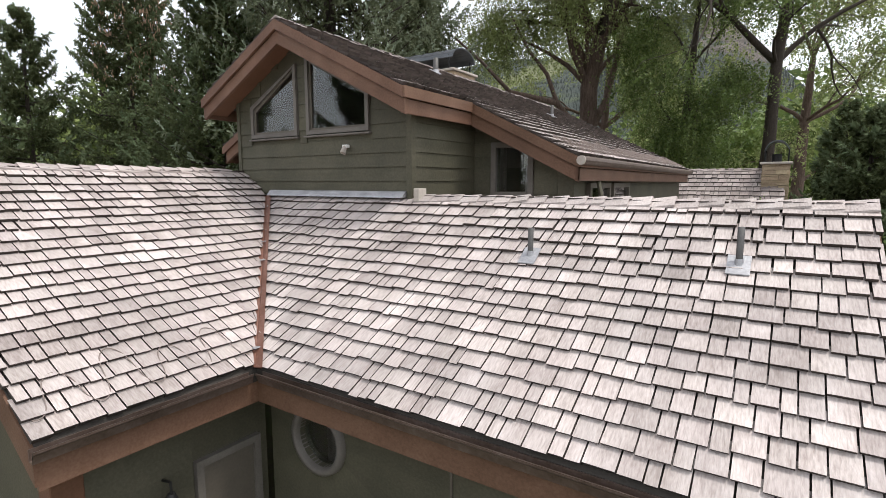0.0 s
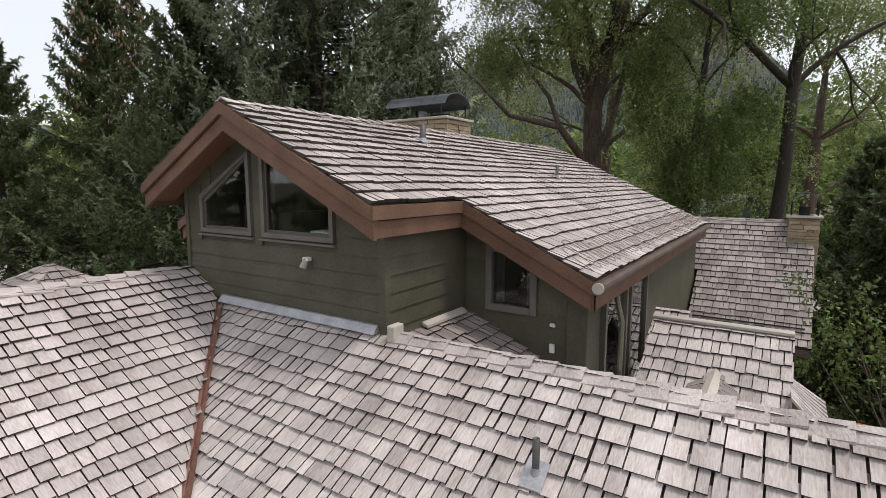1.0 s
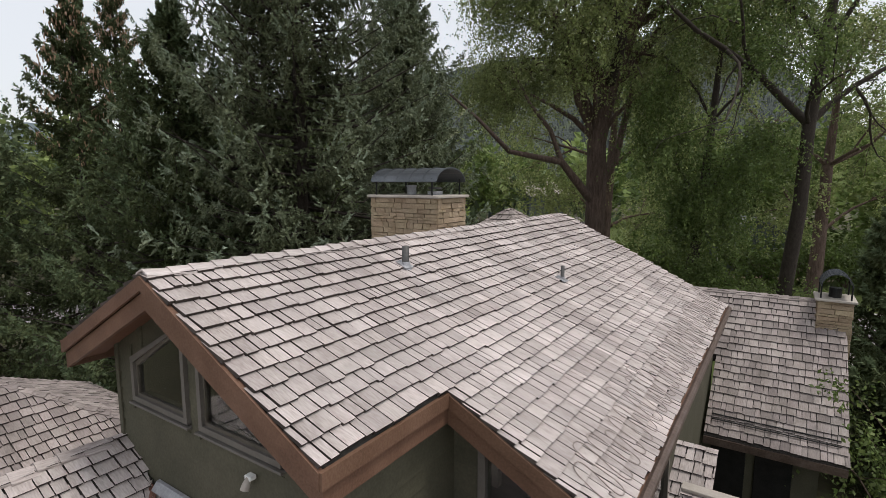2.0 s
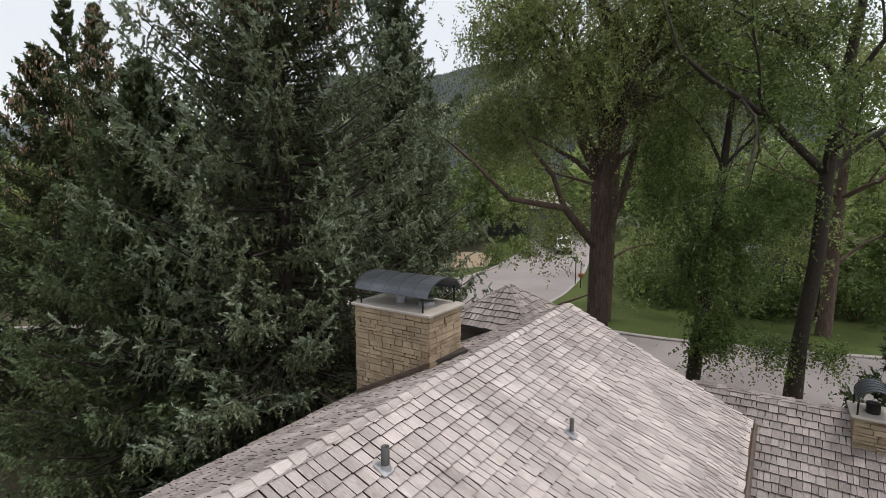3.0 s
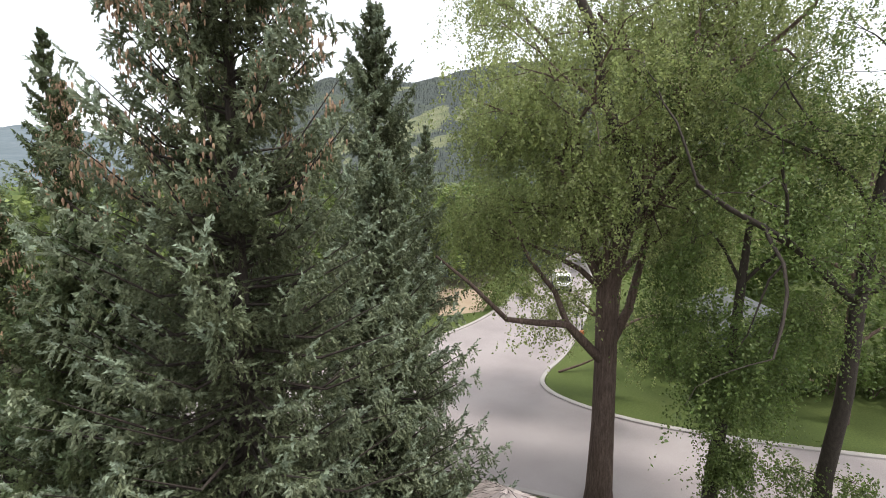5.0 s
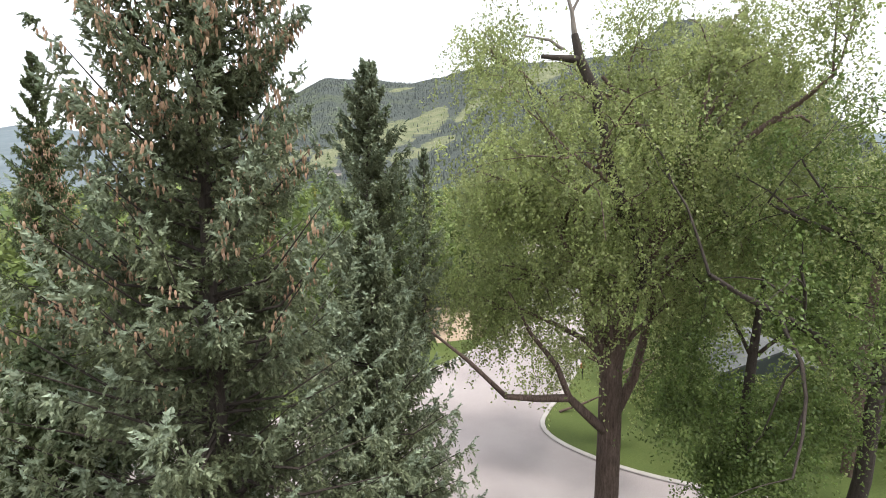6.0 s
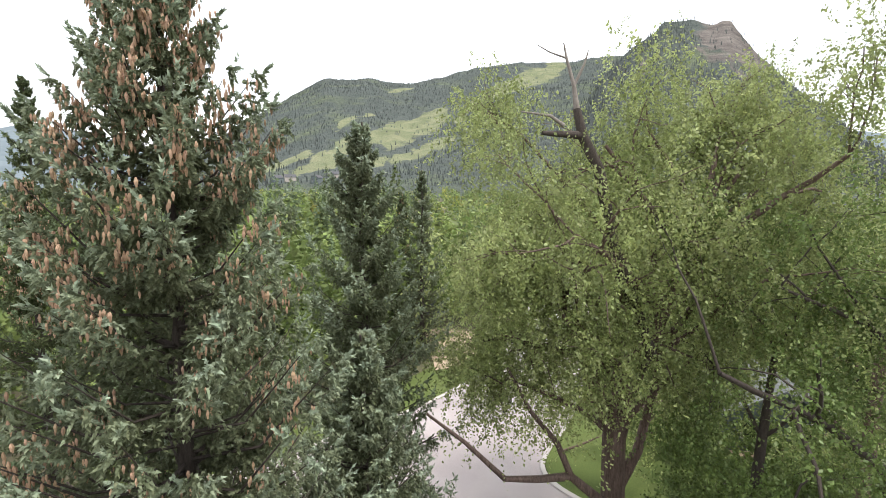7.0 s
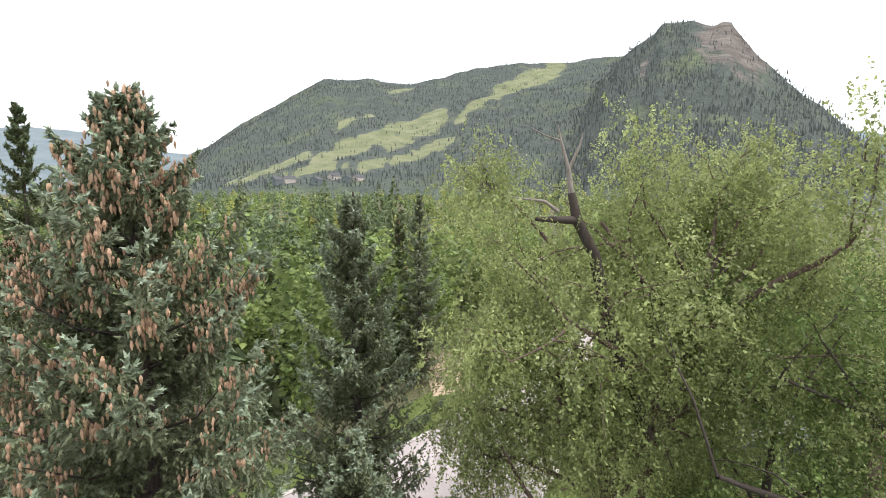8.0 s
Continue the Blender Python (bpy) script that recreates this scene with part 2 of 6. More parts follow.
def prism(bm, outline, shift):
    """A solid: the outline (a list of points) pushed along shift."""
    a = [bm.verts.new(p) for p in outline]
    b = [bm.verts.new(Vector(p) + Vector(shift)) for p in outline]
    bm.faces.new(a)
    bm.faces.new(b[::-1])
    for i in range(len(a)):
        j = (i + 1) % len(a)
        bm.faces.new((a[j], a[i], b[i], b[j]))
    bmesh.ops.recalc_face_normals(bm, faces=bm.faces)
    return bm


def tube(bm, points, radii, sides=10, cap=True):
    """A round bar through the points, tapering from radius to radius."""
    points = [Vector(p) for p in points]
    rings = []
    side = None
    for i, p in enumerate(points):
        d = (points[min(i + 1, len(points) - 1)] - points[max(i - 1, 0)]).normalized()
        ref = side if side is not None else (Vector((1, 0, 0)) if abs(d.x) < 0.8 else Vector((0, 1, 0)))
        a = (ref - d * ref.dot(d)).normalized()
        side = a
        c = d.cross(a)
        rings.append([bm.verts.new(p + float(radii[i]) * (a * math.cos(2 * math.pi * k / sides) + c * math.sin(2 * math.pi * k / sides))) for k in range(sides)])
    for r, s in zip(rings, rings[1:]):
        for k in range(sides):
            bm.faces.new((r[k], r[(k + 1) % sides], s[(k + 1) % sides], s[k]))
    if cap:
        bm.faces.new(rings[0][::-1])
        bm.faces.new(rings[-1])
    return bm


def bar(points, radius, sides=8):
    return tube(bmesh.new(), points, [radius] * len(points), sides)


# ---- the house
SHAKE_WIDTHS = (0.085, 0.105, 0.13, 0.15, 0.175, 0.205)


def shake_mesh(w, length, butt, mat):
    v = [(0, 0.012, 0), (w, 0.012, 0), (0, 0, butt), (w, 0, butt), (0, length, 0.003), (w, length, 0.003)]
    me = bpy.data.meshes.new("shake")
    me.from_pydata(v, [], [(2, 3, 5, 4), (0, 1, 3, 2), (0, 2, 4), (1, 5, 3)])
    me.materials.append(mat)
    me.materials.append(GRAIN_AND_SHADE)
    # butt and side faces carry the painted gap shadow
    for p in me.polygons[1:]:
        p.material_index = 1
    return me


def shake_roof(roof, origin, u, v, run, span, mat, near=None, course=0.185, seed=1, wobble=0.012):
    """Courses of split shakes on a roof plane: u along the eave, v up the slope, run metres of slope; span(s) gives the ends along u at s metres up.
    Where near(a, s) holds, whole shakes are pieces of their own; the rest is one mesh."""
    rnd = random.Random(seed)
    u, v = Vector(u).normalized(), Vector(v).normalized()
    w = u.cross(v)
    m = Matrix((u, v, w)).transposed().to_4x4()
    m.translation = origin
    kinds = {k: shake_mesh(k - 0.011, course * 1.5, 0.042, mat) for k in SHAKE_WIDTHS}
    verts, faces, count = [], [], 0
    rows = int(run / course + 0.999)
    for r in range(rows):
        s0 = r * course
        s1 = min(s0 + course * 1.5, run + 0.02)
        lo0, hi0 = span(s0)
        lo1, hi1 = span(min(s1, run))
        lo1, hi1 = (lo0 if abs(lo1 - lo0) > 0.5 else lo1), (hi0 if abs(hi1 - hi0) > 0.5 else hi1)
        a = min(lo0, lo1) - rnd.random() * 0.15
        wave = rnd.random() * 6
        while a < max(hi0, hi1):
            wd = rnd.choice(SHAKE_WIDTHS)
            b = a + wd - rnd.uniform(0.008, 0.02)
            drop = rnd.uniform(-wobble, wobble) + 0.008 * math.sin(a * 1.7 + wave)
            lift = rnd.uniform(0, 0.012)
            if a >= max(lo0, lo1) and b <= min(hi0, hi1) and s1 - s0 > course * 1.45 and near and count < 300 and near(a, s0):
                ob = new("shake", kinds[wd])
                twist = Matrix.Rotation(rnd.uniform(-0.012, 0.012), 4, "Z") @ Matrix.Rotation(-lift * 2, 4, "X")
                ob.matrix_basis = m @ Matrix.Translation((a, s0 + drop, 0.006 + lift * 0.4)) @ twist
                under(ob, roof)
                count += 1
            else:
                cl = lambda x, lo, hi: min(max(x, lo), hi)
                a0, b0, a1, b1 = cl(a, lo0, hi0), cl(b, lo0, hi0), cl(a, lo1, hi1), cl(b, lo1, hi1)
                if b0 - a0 + b1 - a1 > 0.03:
                    k = len(verts)
                    t = 0.042 + lift
                    verts += [(a0, s0 + drop + 0.012, 0.002), (b0, s0 + drop + 0.012, 0.002), (a0, s0 + drop, t), (b0, s0 + drop, t), (a1, s1, 0.004), (b1, s1, 0.004)]
                    faces += [(k + 2, k + 3, k + 5), (k + 2, k + 5, k + 4), (k, k + 1, k + 3), (k, k + 3, k + 2), (k, k + 2, k + 4), (k + 1, k + 5, k + 3)]
            a += wd
    if verts:
        rest = mesh_of("shake_rest", verts, faces, mat)
        rest.materials.append(GRAIN_AND_SHADE)
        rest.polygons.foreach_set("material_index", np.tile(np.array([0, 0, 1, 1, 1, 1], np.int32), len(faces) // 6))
        ob = new("shake_rest", rest)
        ob.matrix_basis = m
        under(ob, roof)
        tagged(ob, kind="stuff")


def ridge_caps(roof, a, b, width=0.13, slope=0.5, mat=None, step=0.2, seed=3, slope2=None):
    """Pairs of cap shakes that saddle a ridge or hip from a to b, each a little over the one before."""
    rnd = random.Random(seed)
    a, b = Vector(a), Vector(b)
    d = (b - a).normalized()
    side = d.cross(Vector((0, 0, 1))).normalized()
    n = int((b - a).length / step)
    s2 = slope if slope2 is None else slope2
    for i in range(n):
        p = a + d * (i * step + rnd.uniform(-0.015, 0.015))
        q = p + d * step * 1.25
        lo, hi = Vector((0, 0, 0.024 + rnd.uniform(0, 0.01))), Vector((0, 0, 0.046 + rnd.uniform(0, 0.014)))
        w = width * rnd.uniform(0.72, 0.98)
        left, right = side * w - Vector((0, 0, w * slope)), -side * w - Vector((0, 0, w * s2))
        bm = bmesh.new()
        t = Vector((0, 0, 0.018))
        rows = [[p + left + hi, p + hi, p + right + hi], [q + left + lo, q + lo, q + right + lo]]
        top = [[bm.verts.new(x) for x in row] for row in rows]
        bot = [[bm.verts.new(x - t) for x in row] for row in rows]
        for k in range(2):
            bm.faces.new((top[0][k], top[0][k + 1], top[1][k + 1], top[1][k]))
            bm.faces.new((bot[0][k + 1], bot[0][k], bot[1][k], bot[1][k + 1]))
            for e in range(2):
                bm.faces.new((bot[e][k], bot[e][k + 1], top[e][k + 1], top[e][k]) if e == 0 else (top[e][k], top[e][k + 1], bot[e][k + 1], bot[e][k]))
        for k in (0, 2):
            bm.faces.new((top[0][k], top[1][k], bot[1][k], bot[0][k]))
        bmesh.ops.recalc_face_normals(bm, faces=bm.faces)
        part("ridge_cap", bm, mat or SHAKE, roof)


house = empty("house", (-5.5, 9.0, 0), "olive-sided timber house with weathered cedar shake roofs", "house")

# lower front roof: eave to the south, ridge at the foot of the gable wall
EY, EZ, RY = 2.85, 2.45, 4.97
SR, SL = 0.72, 0.61
VX = -3.98
RX = -7.05
XE = 0.60
RZ = EZ + SR * (RY - EY)
LZ = EZ + SL * (VX - RX)
front_roof = part("roof", prism(bmesh.new(), [(VX - (RY - EY) * SR / SL, RY, RZ - 0.02), (VX, EY, EZ - 0.02), (XE - 0.02, EY, EZ - 0.02), (XE - 0.02, RY, RZ - 0.02)], (0, 0, -0.12)), UNDERLAY, house, "pinkish grey weathered cedar shake roof")
kr = math.hypot(1, SR)
shake_roof(front_roof, (0, EY, EZ), (1, 0, 0), (0, 1, SR), (RY - EY) * kr, lambda s: (VX - (s / kr) * SR / SL + 0.045, XE), SHAKE, lambda a, s: s < 1.5 and a > -3.6, 0.162, seed=11)
back_roof = part("roof", prism(bmesh.new(), [(-3.75, RY, RZ - 0.03), (XE - 0.02, RY, RZ - 0.03), (XE - 0.02, RY + 0.42, RZ - 0.9), (-3.75, RY + 0.42, RZ - 0.9)], (0, -0.02, -0.1)), SHAKE_DARK, house)
ridge_caps(front_roof, (XE, RY, RZ), (-3.7, RY, RZ), 0.13, 0.6, SHAKE, 0.2, 5)

# lower west roof: eave to the east, ridge running south
left_roof = part("roof", prism(bmesh.new(), [(VX, EY, EZ - 0.02), (VX - (RY - EY) * SR / SL, RY - 0.02, RZ - 0.02), (RX, RY - 0.02, LZ - 0.02), (RX, 1.14, LZ - 0.02), (VX, 1.14, EZ - 0.02)], (0, 0, -0.12)), UNDERLAY, house, "pinkish grey weathered cedar shake roof")
kl = math.hypot(1, SL)
shake_roof(left_roof, (VX, 0, EZ), (0, 1, 0), (-1, 0, SL), (VX - RX) * kl, lambda s: (1.12, min(EY + (s / kl) * SL / SR - 0.045, 4.94)), SHAKE, lambda a, s: s < 2.2, 0.168, seed=12)
left_back = part("roof", prism(bmesh.new(), [(RX, 1.14, LZ - 0.02), (RX, 7.4, LZ - 0.02), (RX - 2.6, 7.4, LZ - 1.6), (RX - 2.6, 1.14, LZ - 1.6)], (0, 0, -0.12)), UNDERLAY, house)
shake_roof(left_back, (RX - 2.6, 0, LZ - 1.6), (0, -1, 0), (2.6, 0, 1.58), 3.04, lambda s: (-7.4, -1.12), SHAKE, None, seed=13)
ridge_caps(left_roof, (RX, 1.12, LZ), (RX, 4.9, LZ), 0.13, 0.55, SHAKE, 0.2, 6)

# copper valley between the two
vd = Vector((VX - (RY - EY) * SR / SL, RY, RZ)) - Vector((VX, EY, EZ))
va, vb = Vector((VX + 0.04, EY - 0.05, EZ - 0.03)), Vector((VX, EY, EZ)) + vd * 0.965
bm = bmesh.new()
c1, c2 = Vector((0.085, 0, 0.012)), Vector((0, -0.085, 0.012))
prism(bm, [va + Vector((0, 0, 0.05)), va + c1 + Vector((0.02, 0, 0.055)), vb + c1 + Vector((0, 0, 0.06)), vb + Vector((0, 0, 0.04))], (0, 0, -0.01))
prism(bm, [va + Vector((0, 0, 0.05)), va - c1 * 0.9 + Vector((0, 0, 0.075)), vb - c1 * 0.9 + Vector((0, 0, 0.075)), vb + Vector((0, 0, 0.04))], (0, 0, -0.01))
part("valley_flashing", bm, COPPER, house, "streaked reddish copper valley flashing")
bm = bmesh.new()
rnd = random.Random(4)
for i in range(3):
    c = va.lerp(vb, (0.07, 0.5, 0.62)[i]) + Vector((0.02, 0, 0.065))
    box(bm, c - Vector((0.02, 0.05, 0.004)), c + Vector((0.025, 0.05, 0.006)), None, 0.002)
part("solder_patch", bm, LEAD, house)

# upper roof: ridge running north, gable to the south, both sides stepping out
UX, UZ, US = -5.68, 6.27, 0.5
Y0, YS, YN = 4.60, 6.08, 14.45
XR0, XR1, XL0, XL1 = -3.58, -2.08, -7.40, -8.6
uz = lambda x: UZ - US * abs(x - UX)
upper_east = part("roof", prism(bmesh.new(), [(UX, Y0, UZ - 0.02), (UX, YN, UZ - 0.02), (XR1, YN, uz(XR1) - 0.02), (XR1, YS, uz(XR1) - 0.02), (XR0, YS, uz(XR0) - 0.02), (XR0, Y0, uz(XR0) - 0.02)], (0, 0, -0.12)), UNDERLAY, house, "sunlit upper cedar shake roof")
ku = math.hypot(1, US)
shake_roof(upper_east, (XR1, 0, uz(XR1)), (0, 1, 0), (-1, 0, US), (XR1 - UX) * ku, lambda s: (Y0 - 0.02 if XR1 - s / ku <= XR0 + 0.01 else YS - 0.02, YN), SHAKE, lambda a, s: a < 8.6, (XR1 - XR0) * ku / max(1, round((XR1 - XR0) * ku / 0.185)), seed=14)
upper_west = part("roof", prism(bmesh.new(), [(UX, Y0, UZ - 0.02), (UX, YN, UZ - 0.02), (XL1, YN, uz(XL1) - 0.02), (XL1, 5.7, uz(XL1) - 0.02), (XL0, 5.7, uz(XL0) - 0.02), (XL0, Y0, uz(XL0) - 0.02)], (0, 0, -0.12)), UNDERLAY, house, "upper cedar shake roof, west slope")
shake_roof(upper_west, (XL1, 0, uz(XL1)), (0, -1, 0), (1, 0, US), (UX - XL1) * ku, lambda s: (-YN, -(Y0 - 0.02) if XL1 + s / ku >= XL0 - 0.01 else -5.68), SHAKE_DARK, None, seed=15)
ridge_caps(upper_east, (UX, Y0, UZ), (UX, YN, UZ), 0.13, 0.45, SHAKE, 0.21, 7)


def rake(x0, x1, y, depth=0.30):
    """The two stepped boards along a gable's sloping edge, from x0 to x1 on the upper roof."""
    a, b = Vector((x0, y, uz(x0) - 0.004)), Vector((x1, y, uz(x1) - 0.004))
    for h0, h1, out in ((0.0, 0.125, -0.035), (0.125, depth, 0.0)):
        o = [a - Vector((0, 0, h0)), b - Vector((0, 0, h0)), b - Vector((0, 0, h1)), a - Vector((0, 0, h1))]
        part("rake_board", prism(bmesh.new(), [p + Vector((0, out, 0)) for p in o], (0, 0.045, 0)), FASCIA, house, "red-brown stained cedar board")


rake(UX, XR0 + 0.01, Y0)
rake(UX, XL0 - 0.01, Y0)
rake(XR0, XR1, YS)
rake(XL0, XL1, 5.7)
for x, ya, yb, sgn in ((XR0, Y0, YS, 1), (XL0, Y0, 5.7, -1), (XL1, 5.7, YN, -1), (XR1, YS, YN, 1)):
    z = uz(x) - 0.004
    part("fascia", boxed((min(x, x + sgn * 0.035), ya - 0.03, z - 0.125), (max(x, x + sgn * 0.035), yb, z)), FASCIA, house)
    part("fascia", boxed((min(x, x - sgn * 0.04), ya, z - 0.29), (max(x, x - sgn * 0.04), yb, z - 0.126)), FASCIA, house)
# soffits
part("soffit", prism(bmesh.new(), [(UX, Y0 + 0.05, UZ - 0.2), (XR0 - 0.05, Y0 + 0.05, uz(XR0) - 0.2), (XR0 - 0.05, 4.95, uz(XR0) - 0.2), (UX, 4.95, UZ - 0.2)], (0, 0, -0.03)), SOFFIT, house)
part("soffit", prism(bmesh.new(), [(UX, Y0 + 0.05, UZ - 0.2), (XL0 + 0.05, Y0 + 0.05, uz(XL0) - 0.2), (XL0 + 0.05, 4.95, uz(XL0) - 0.2), (UX, 4.95, UZ - 0.2)], (0, 0, -0.03)), SOFFIT, house)

# gable wall with its two raked windows, boarded in lapped siding
WY, WX0, WX1 = 4.95, -7.05, -3.75


def siding_wall(corner, along, length, z0, z1, top=None, holes=(), course=0.175, out=None, name="siding_board", mat=None):
    """Lapped boards on a wall: along is the wall's direction, out its outward normal; holes are (a0, a1, z0, z1)."""
    along, out, corner = Vector(along), Vector(out), Vector(corner)
    z = z0
    while z < z1 - 0.01:
        h = min(course, z1 - z)
        segs = [(0.0, length)]
        if top:
            lo, hi = top(z + h * 0.5)
            segs = [(max(0, lo), min(length, hi))]
        for a0, a1, b0, b1 in holes:
            if z + h > b0 + 0.02 and z < b1 - 0.02:
                segs = [s for p, q in segs for s in ((p, min(q, a0)), (max(p, a1), q)) if s[1] - s[0] > 0.02]
        for p, q in segs:
            if q - p < 0.03:
                continue
            A, B = corner + along * p, corner + along * q
            bm = bmesh.new()
            up = Vector((0, 0, 1))
            prism(bm, [A + up * z, A + up * z + out * 0.022, A + up * (z + h + 0.01) + out * 0.006, A + up * (z + h + 0.01)], B - A)
            part(name, bm, mat or SIDING, house)
        z += h


bm = bmesh.new()
for a, b, lo, hi in ((WX0, -6.66, 2.6, 7), (-5.76, -5.46, 2.6, 7), (-4.44, WX1, 2.6, 7)):
    box(bm, (a, WY, lo), (b, WY + 0.12, uz(a if abs(a - UX) > abs(b - UX) else b) - 0.16))
for a, b, tl, tr in ((-6.66, -5.76, 5.22, 5.72), (-5.46, -4.44, 5.78, 5.30)):
    box(bm, (a, WY, 2.6), (b, WY + 0.12, 4.86))
    prism(bm, [(a, WY, tl), (b, WY, tr), (b, WY, uz(b) - 0.16), (a, WY, uz(a) - 0.16)], (0, 0.12, 0))
part("wall", bm, SIDING, house)
siding_wall((WX0, WY, 0), (1, 0, 0), WX1 - WX0, 3.3, UZ - 0.2, lambda z: (UX - (UZ - 0.16 - z) / US - WX0, UX + (UZ - 0.16 - z) / US - WX0),
            [(-6.74 - WX0, -5.68 - WX0, 4.80, 5.3), (-6.5 - WX0, -5.68 - WX0, 5.3, 5.6), (-6.1 - WX0, -5.68 - WX0, 5.6, 5.8), (-5.54 - WX0, -4.36 - WX0, 4.80, 5.4), (-5.54 - WX0, -4.75 - WX0, 5.4, 5.62), (-5.54 - WX0, -5.1 - WX0, 5.62, 5.85)], out=(0, -1, 0))


def raked_window(x0, x1, zb, zl, zr):
    t, y = 0.055, WY - 0.045
    bm = bmesh.new()
    inner = [(x0, zb), (x1, zb), (x1, zr), (x0, zl)]
    outer = [(x0 - t, zb - t), (x1 + t, zb - t), (x1 + t, zr + t * (1.0 if zr > zl else 0.8)), (x0 - t, zl + t * (0.8 if zr > zl else 1.0))]
    for i in range(4):
        j = (i + 1) % 4
        q = [outer[i], outer[j], inner[j], inner[i]]
        prism(bm, [(a, y, b) for a, b in q], (0, 0.10, 0))
    fr = part("window", bm, TRIM, house, "fixed raked gable window in taupe trim")
    bm = bmesh.new()
    s = 0.03
    thin = [(x0 + s, zb + s), (x1 - s, zb + s), (x1 - s, zr - s * 1.3), (x0 + s, zl - s * 1.3)]
    for i in range(4):
        j = (i + 1) % 4
        q = [inner[i], inner[j], thin[j], thin[i]]
        prism(bm, [(a, y + 0.03, b) for a, b in q], (0, 0.04, 0))
    part("sash", bm, DOORPAINT, fr)
    pane = part("pane", prism(bmesh.new(), [(a, y + 0.05, b) for a, b in thin], (0, 0.008, 0)), GLASS, fr)
    pane.visible_shadow = False


raked_window(-6.66, -5.76, 4.86, 5.22, 5.72)
raked_window(-5.46, -4.44, 4.86, 5.78, 5.30)
part("window_sill", boxed((-5.55, WY - 0.07, 4.765), (-4.35, WY, 4.79), 0.006), TRIM, house)
part("window_sill", boxed((-6.75, WY - 0.07, 4.765), (-5.67, WY, 4.79), 0.006), TRIM, house)
# room behind the gable windows
bm = bmesh.new()
box(bm, (WX0 + 0.1, 7.6, 3.4), (WX1 - 0.1, 7.7, 5.0))
box(bm, (WX0 + 0.1, WY + 0.13, 3.9), (WX1 - 0.1, 7.6, 4.0))
part("room_wall", bm, INTERIOR, house)

# side wall of the gable block, the recess wall with its small window, the east wall
siding_wall((WX1, WY, 0), (0, 1, 0), 6.45 - WY, 3.3, 5.2, out=(1, 0, 0))
part("wall", boxed((WX1 - 0.12, WY + 0.002, 2.6), (WX1 - 0.002, 6.45, 5.15)), SIDING, house)
part("corner_board", boxed((WX1 - 0.05, WY - 0.035, 3.6), (WX1 + 0.035, WY + 0.05, 5.1), 0.004), SIDING, house)
part("corner_board", boxed((WX0 - 0.02, WY - 0.035, 3.9), (WX0 + 0.05, WY + 0.03, 5.4), 0.004), SIDING, house)
siding_wall((WX1, 6.45, 0), (1, 0, 0), -2.28 - WX1, 2.6, 5.3, lambda z: (0, UX + (UZ - 0.15 - z) / US - WX1), [(-3.42 - WX1, -2.84 - WX1, 3.98, 4.68)], out=(0, -1, 0))
bm = bmesh.new()
for a, b in ((WX1, -3.38), (-2.88, -2.28)):
    box(bm, (a, 6.452, 1.5), (b, 6.55, uz(b) - 0.15))
box(bm, (-3.38, 6.452, 1.5), (-2.88, 6.55, 4.02))
box(bm, (-3.38, 6.452, 4.64), (-2.88, 6.55, uz(-2.88) - 0.15))
part("wall", bm, SIDING, house)
bm = bmesh.new()
for lo, hi in (((-3.45, 6.39, 3.95), (-3.37, 6.46, 4.71)), ((-2.89, 6.39, 3.95), (-2.81, 6.46, 4.71)), ((-3.37, 6.39, 4.63), (-2.89, 6.46, 4.71)), ((-3.37, 6.38, 3.95), (-2.89, 6.46, 4.03))):
    box(bm, lo, hi, None, 0.004)
small_window = part("window", bm, TRIM, house, "small square window in taupe trim")
part("pane", boxed((-3.37, 6.44, 4.03), (-2.89, 6.45, 4.63)), GLASS, small_window).visible_shadow = False
part("room_wall", boxed((-3.6, 7.9, 3.4), (-2.5, 8.0, 4.45)), INTERIOR, house)
part("corner_post", boxed((-2.44, 6.34, 2.4), (-2.22, 6.56, 4.36), 0.006), SIDING, house)
bm = bmesh.new()
for a, b, z0, z1 in ((6.56, 6.95, 1.5, 4.33), (7.95, 8.1, 1.5, 4.33), (9.1, 14.4, 1.5, 4.33), (6.95, 7.95, 4.15, 4.33), (8.1, 9.1, 4.15, 4.33)):
    box(bm, (-2.36, a, z0), (-2.26, b, z1))
part("wall", bm, SIDING, house)
for a, b in ((6.95, 7.95), (8.1, 9.1)):
    bm = bmesh.new()
    for lo, hi in (((-2.28, a, 2.3), (-2.2, a + 0.07, 4.15)), ((-2.28, b - 0.07, 2.3), (-2.2, b, 4.15)), ((-2.28, a + 0.07, 4.08), (-2.2, b - 0.07, 4.15))):
        box(bm, lo, hi)
    gd = part("glass_door", bm, DOORPAINT, house, "tall glazed door in brown frame")
    part("pane", boxed((-2.25, a + 0.07, 2.3), (-2.24, b - 0.07, 4.08)), GLASS, gd).visible_shadow = False
part("wall", boxed((-7.95, 6.02, 2.4), (-7.85, 14.3, 4.9)), SIDING, house)
part("wall", boxed((WX0 - 0.1, WY + 0.125, 2.4), (WX0 + 0.02, 6.02, 5.25)), SIDING, house)
part("wall", boxed((-7.85, 5.92, 2.4), (WX0 - 0.1, 6.02, 4.9)), SIDING, house)
part("wall", boxed((-7.9, 14.2, 0), (-2.3, 14.3, 4.6)), SIDING, house)
part("floor_slab", boxed((-7.9, 6.6, 1.4), (-2.4, 14.2, 1.5)), INTERIOR, house)
part("downpipe", bar([(-2.12, 7.0, 4.2), (-2.0, 6.85, 3.9), (-1.95, 6.62, 3.45), (-1.95, 6.6, 2.6)], 0.03), SIDING, house)

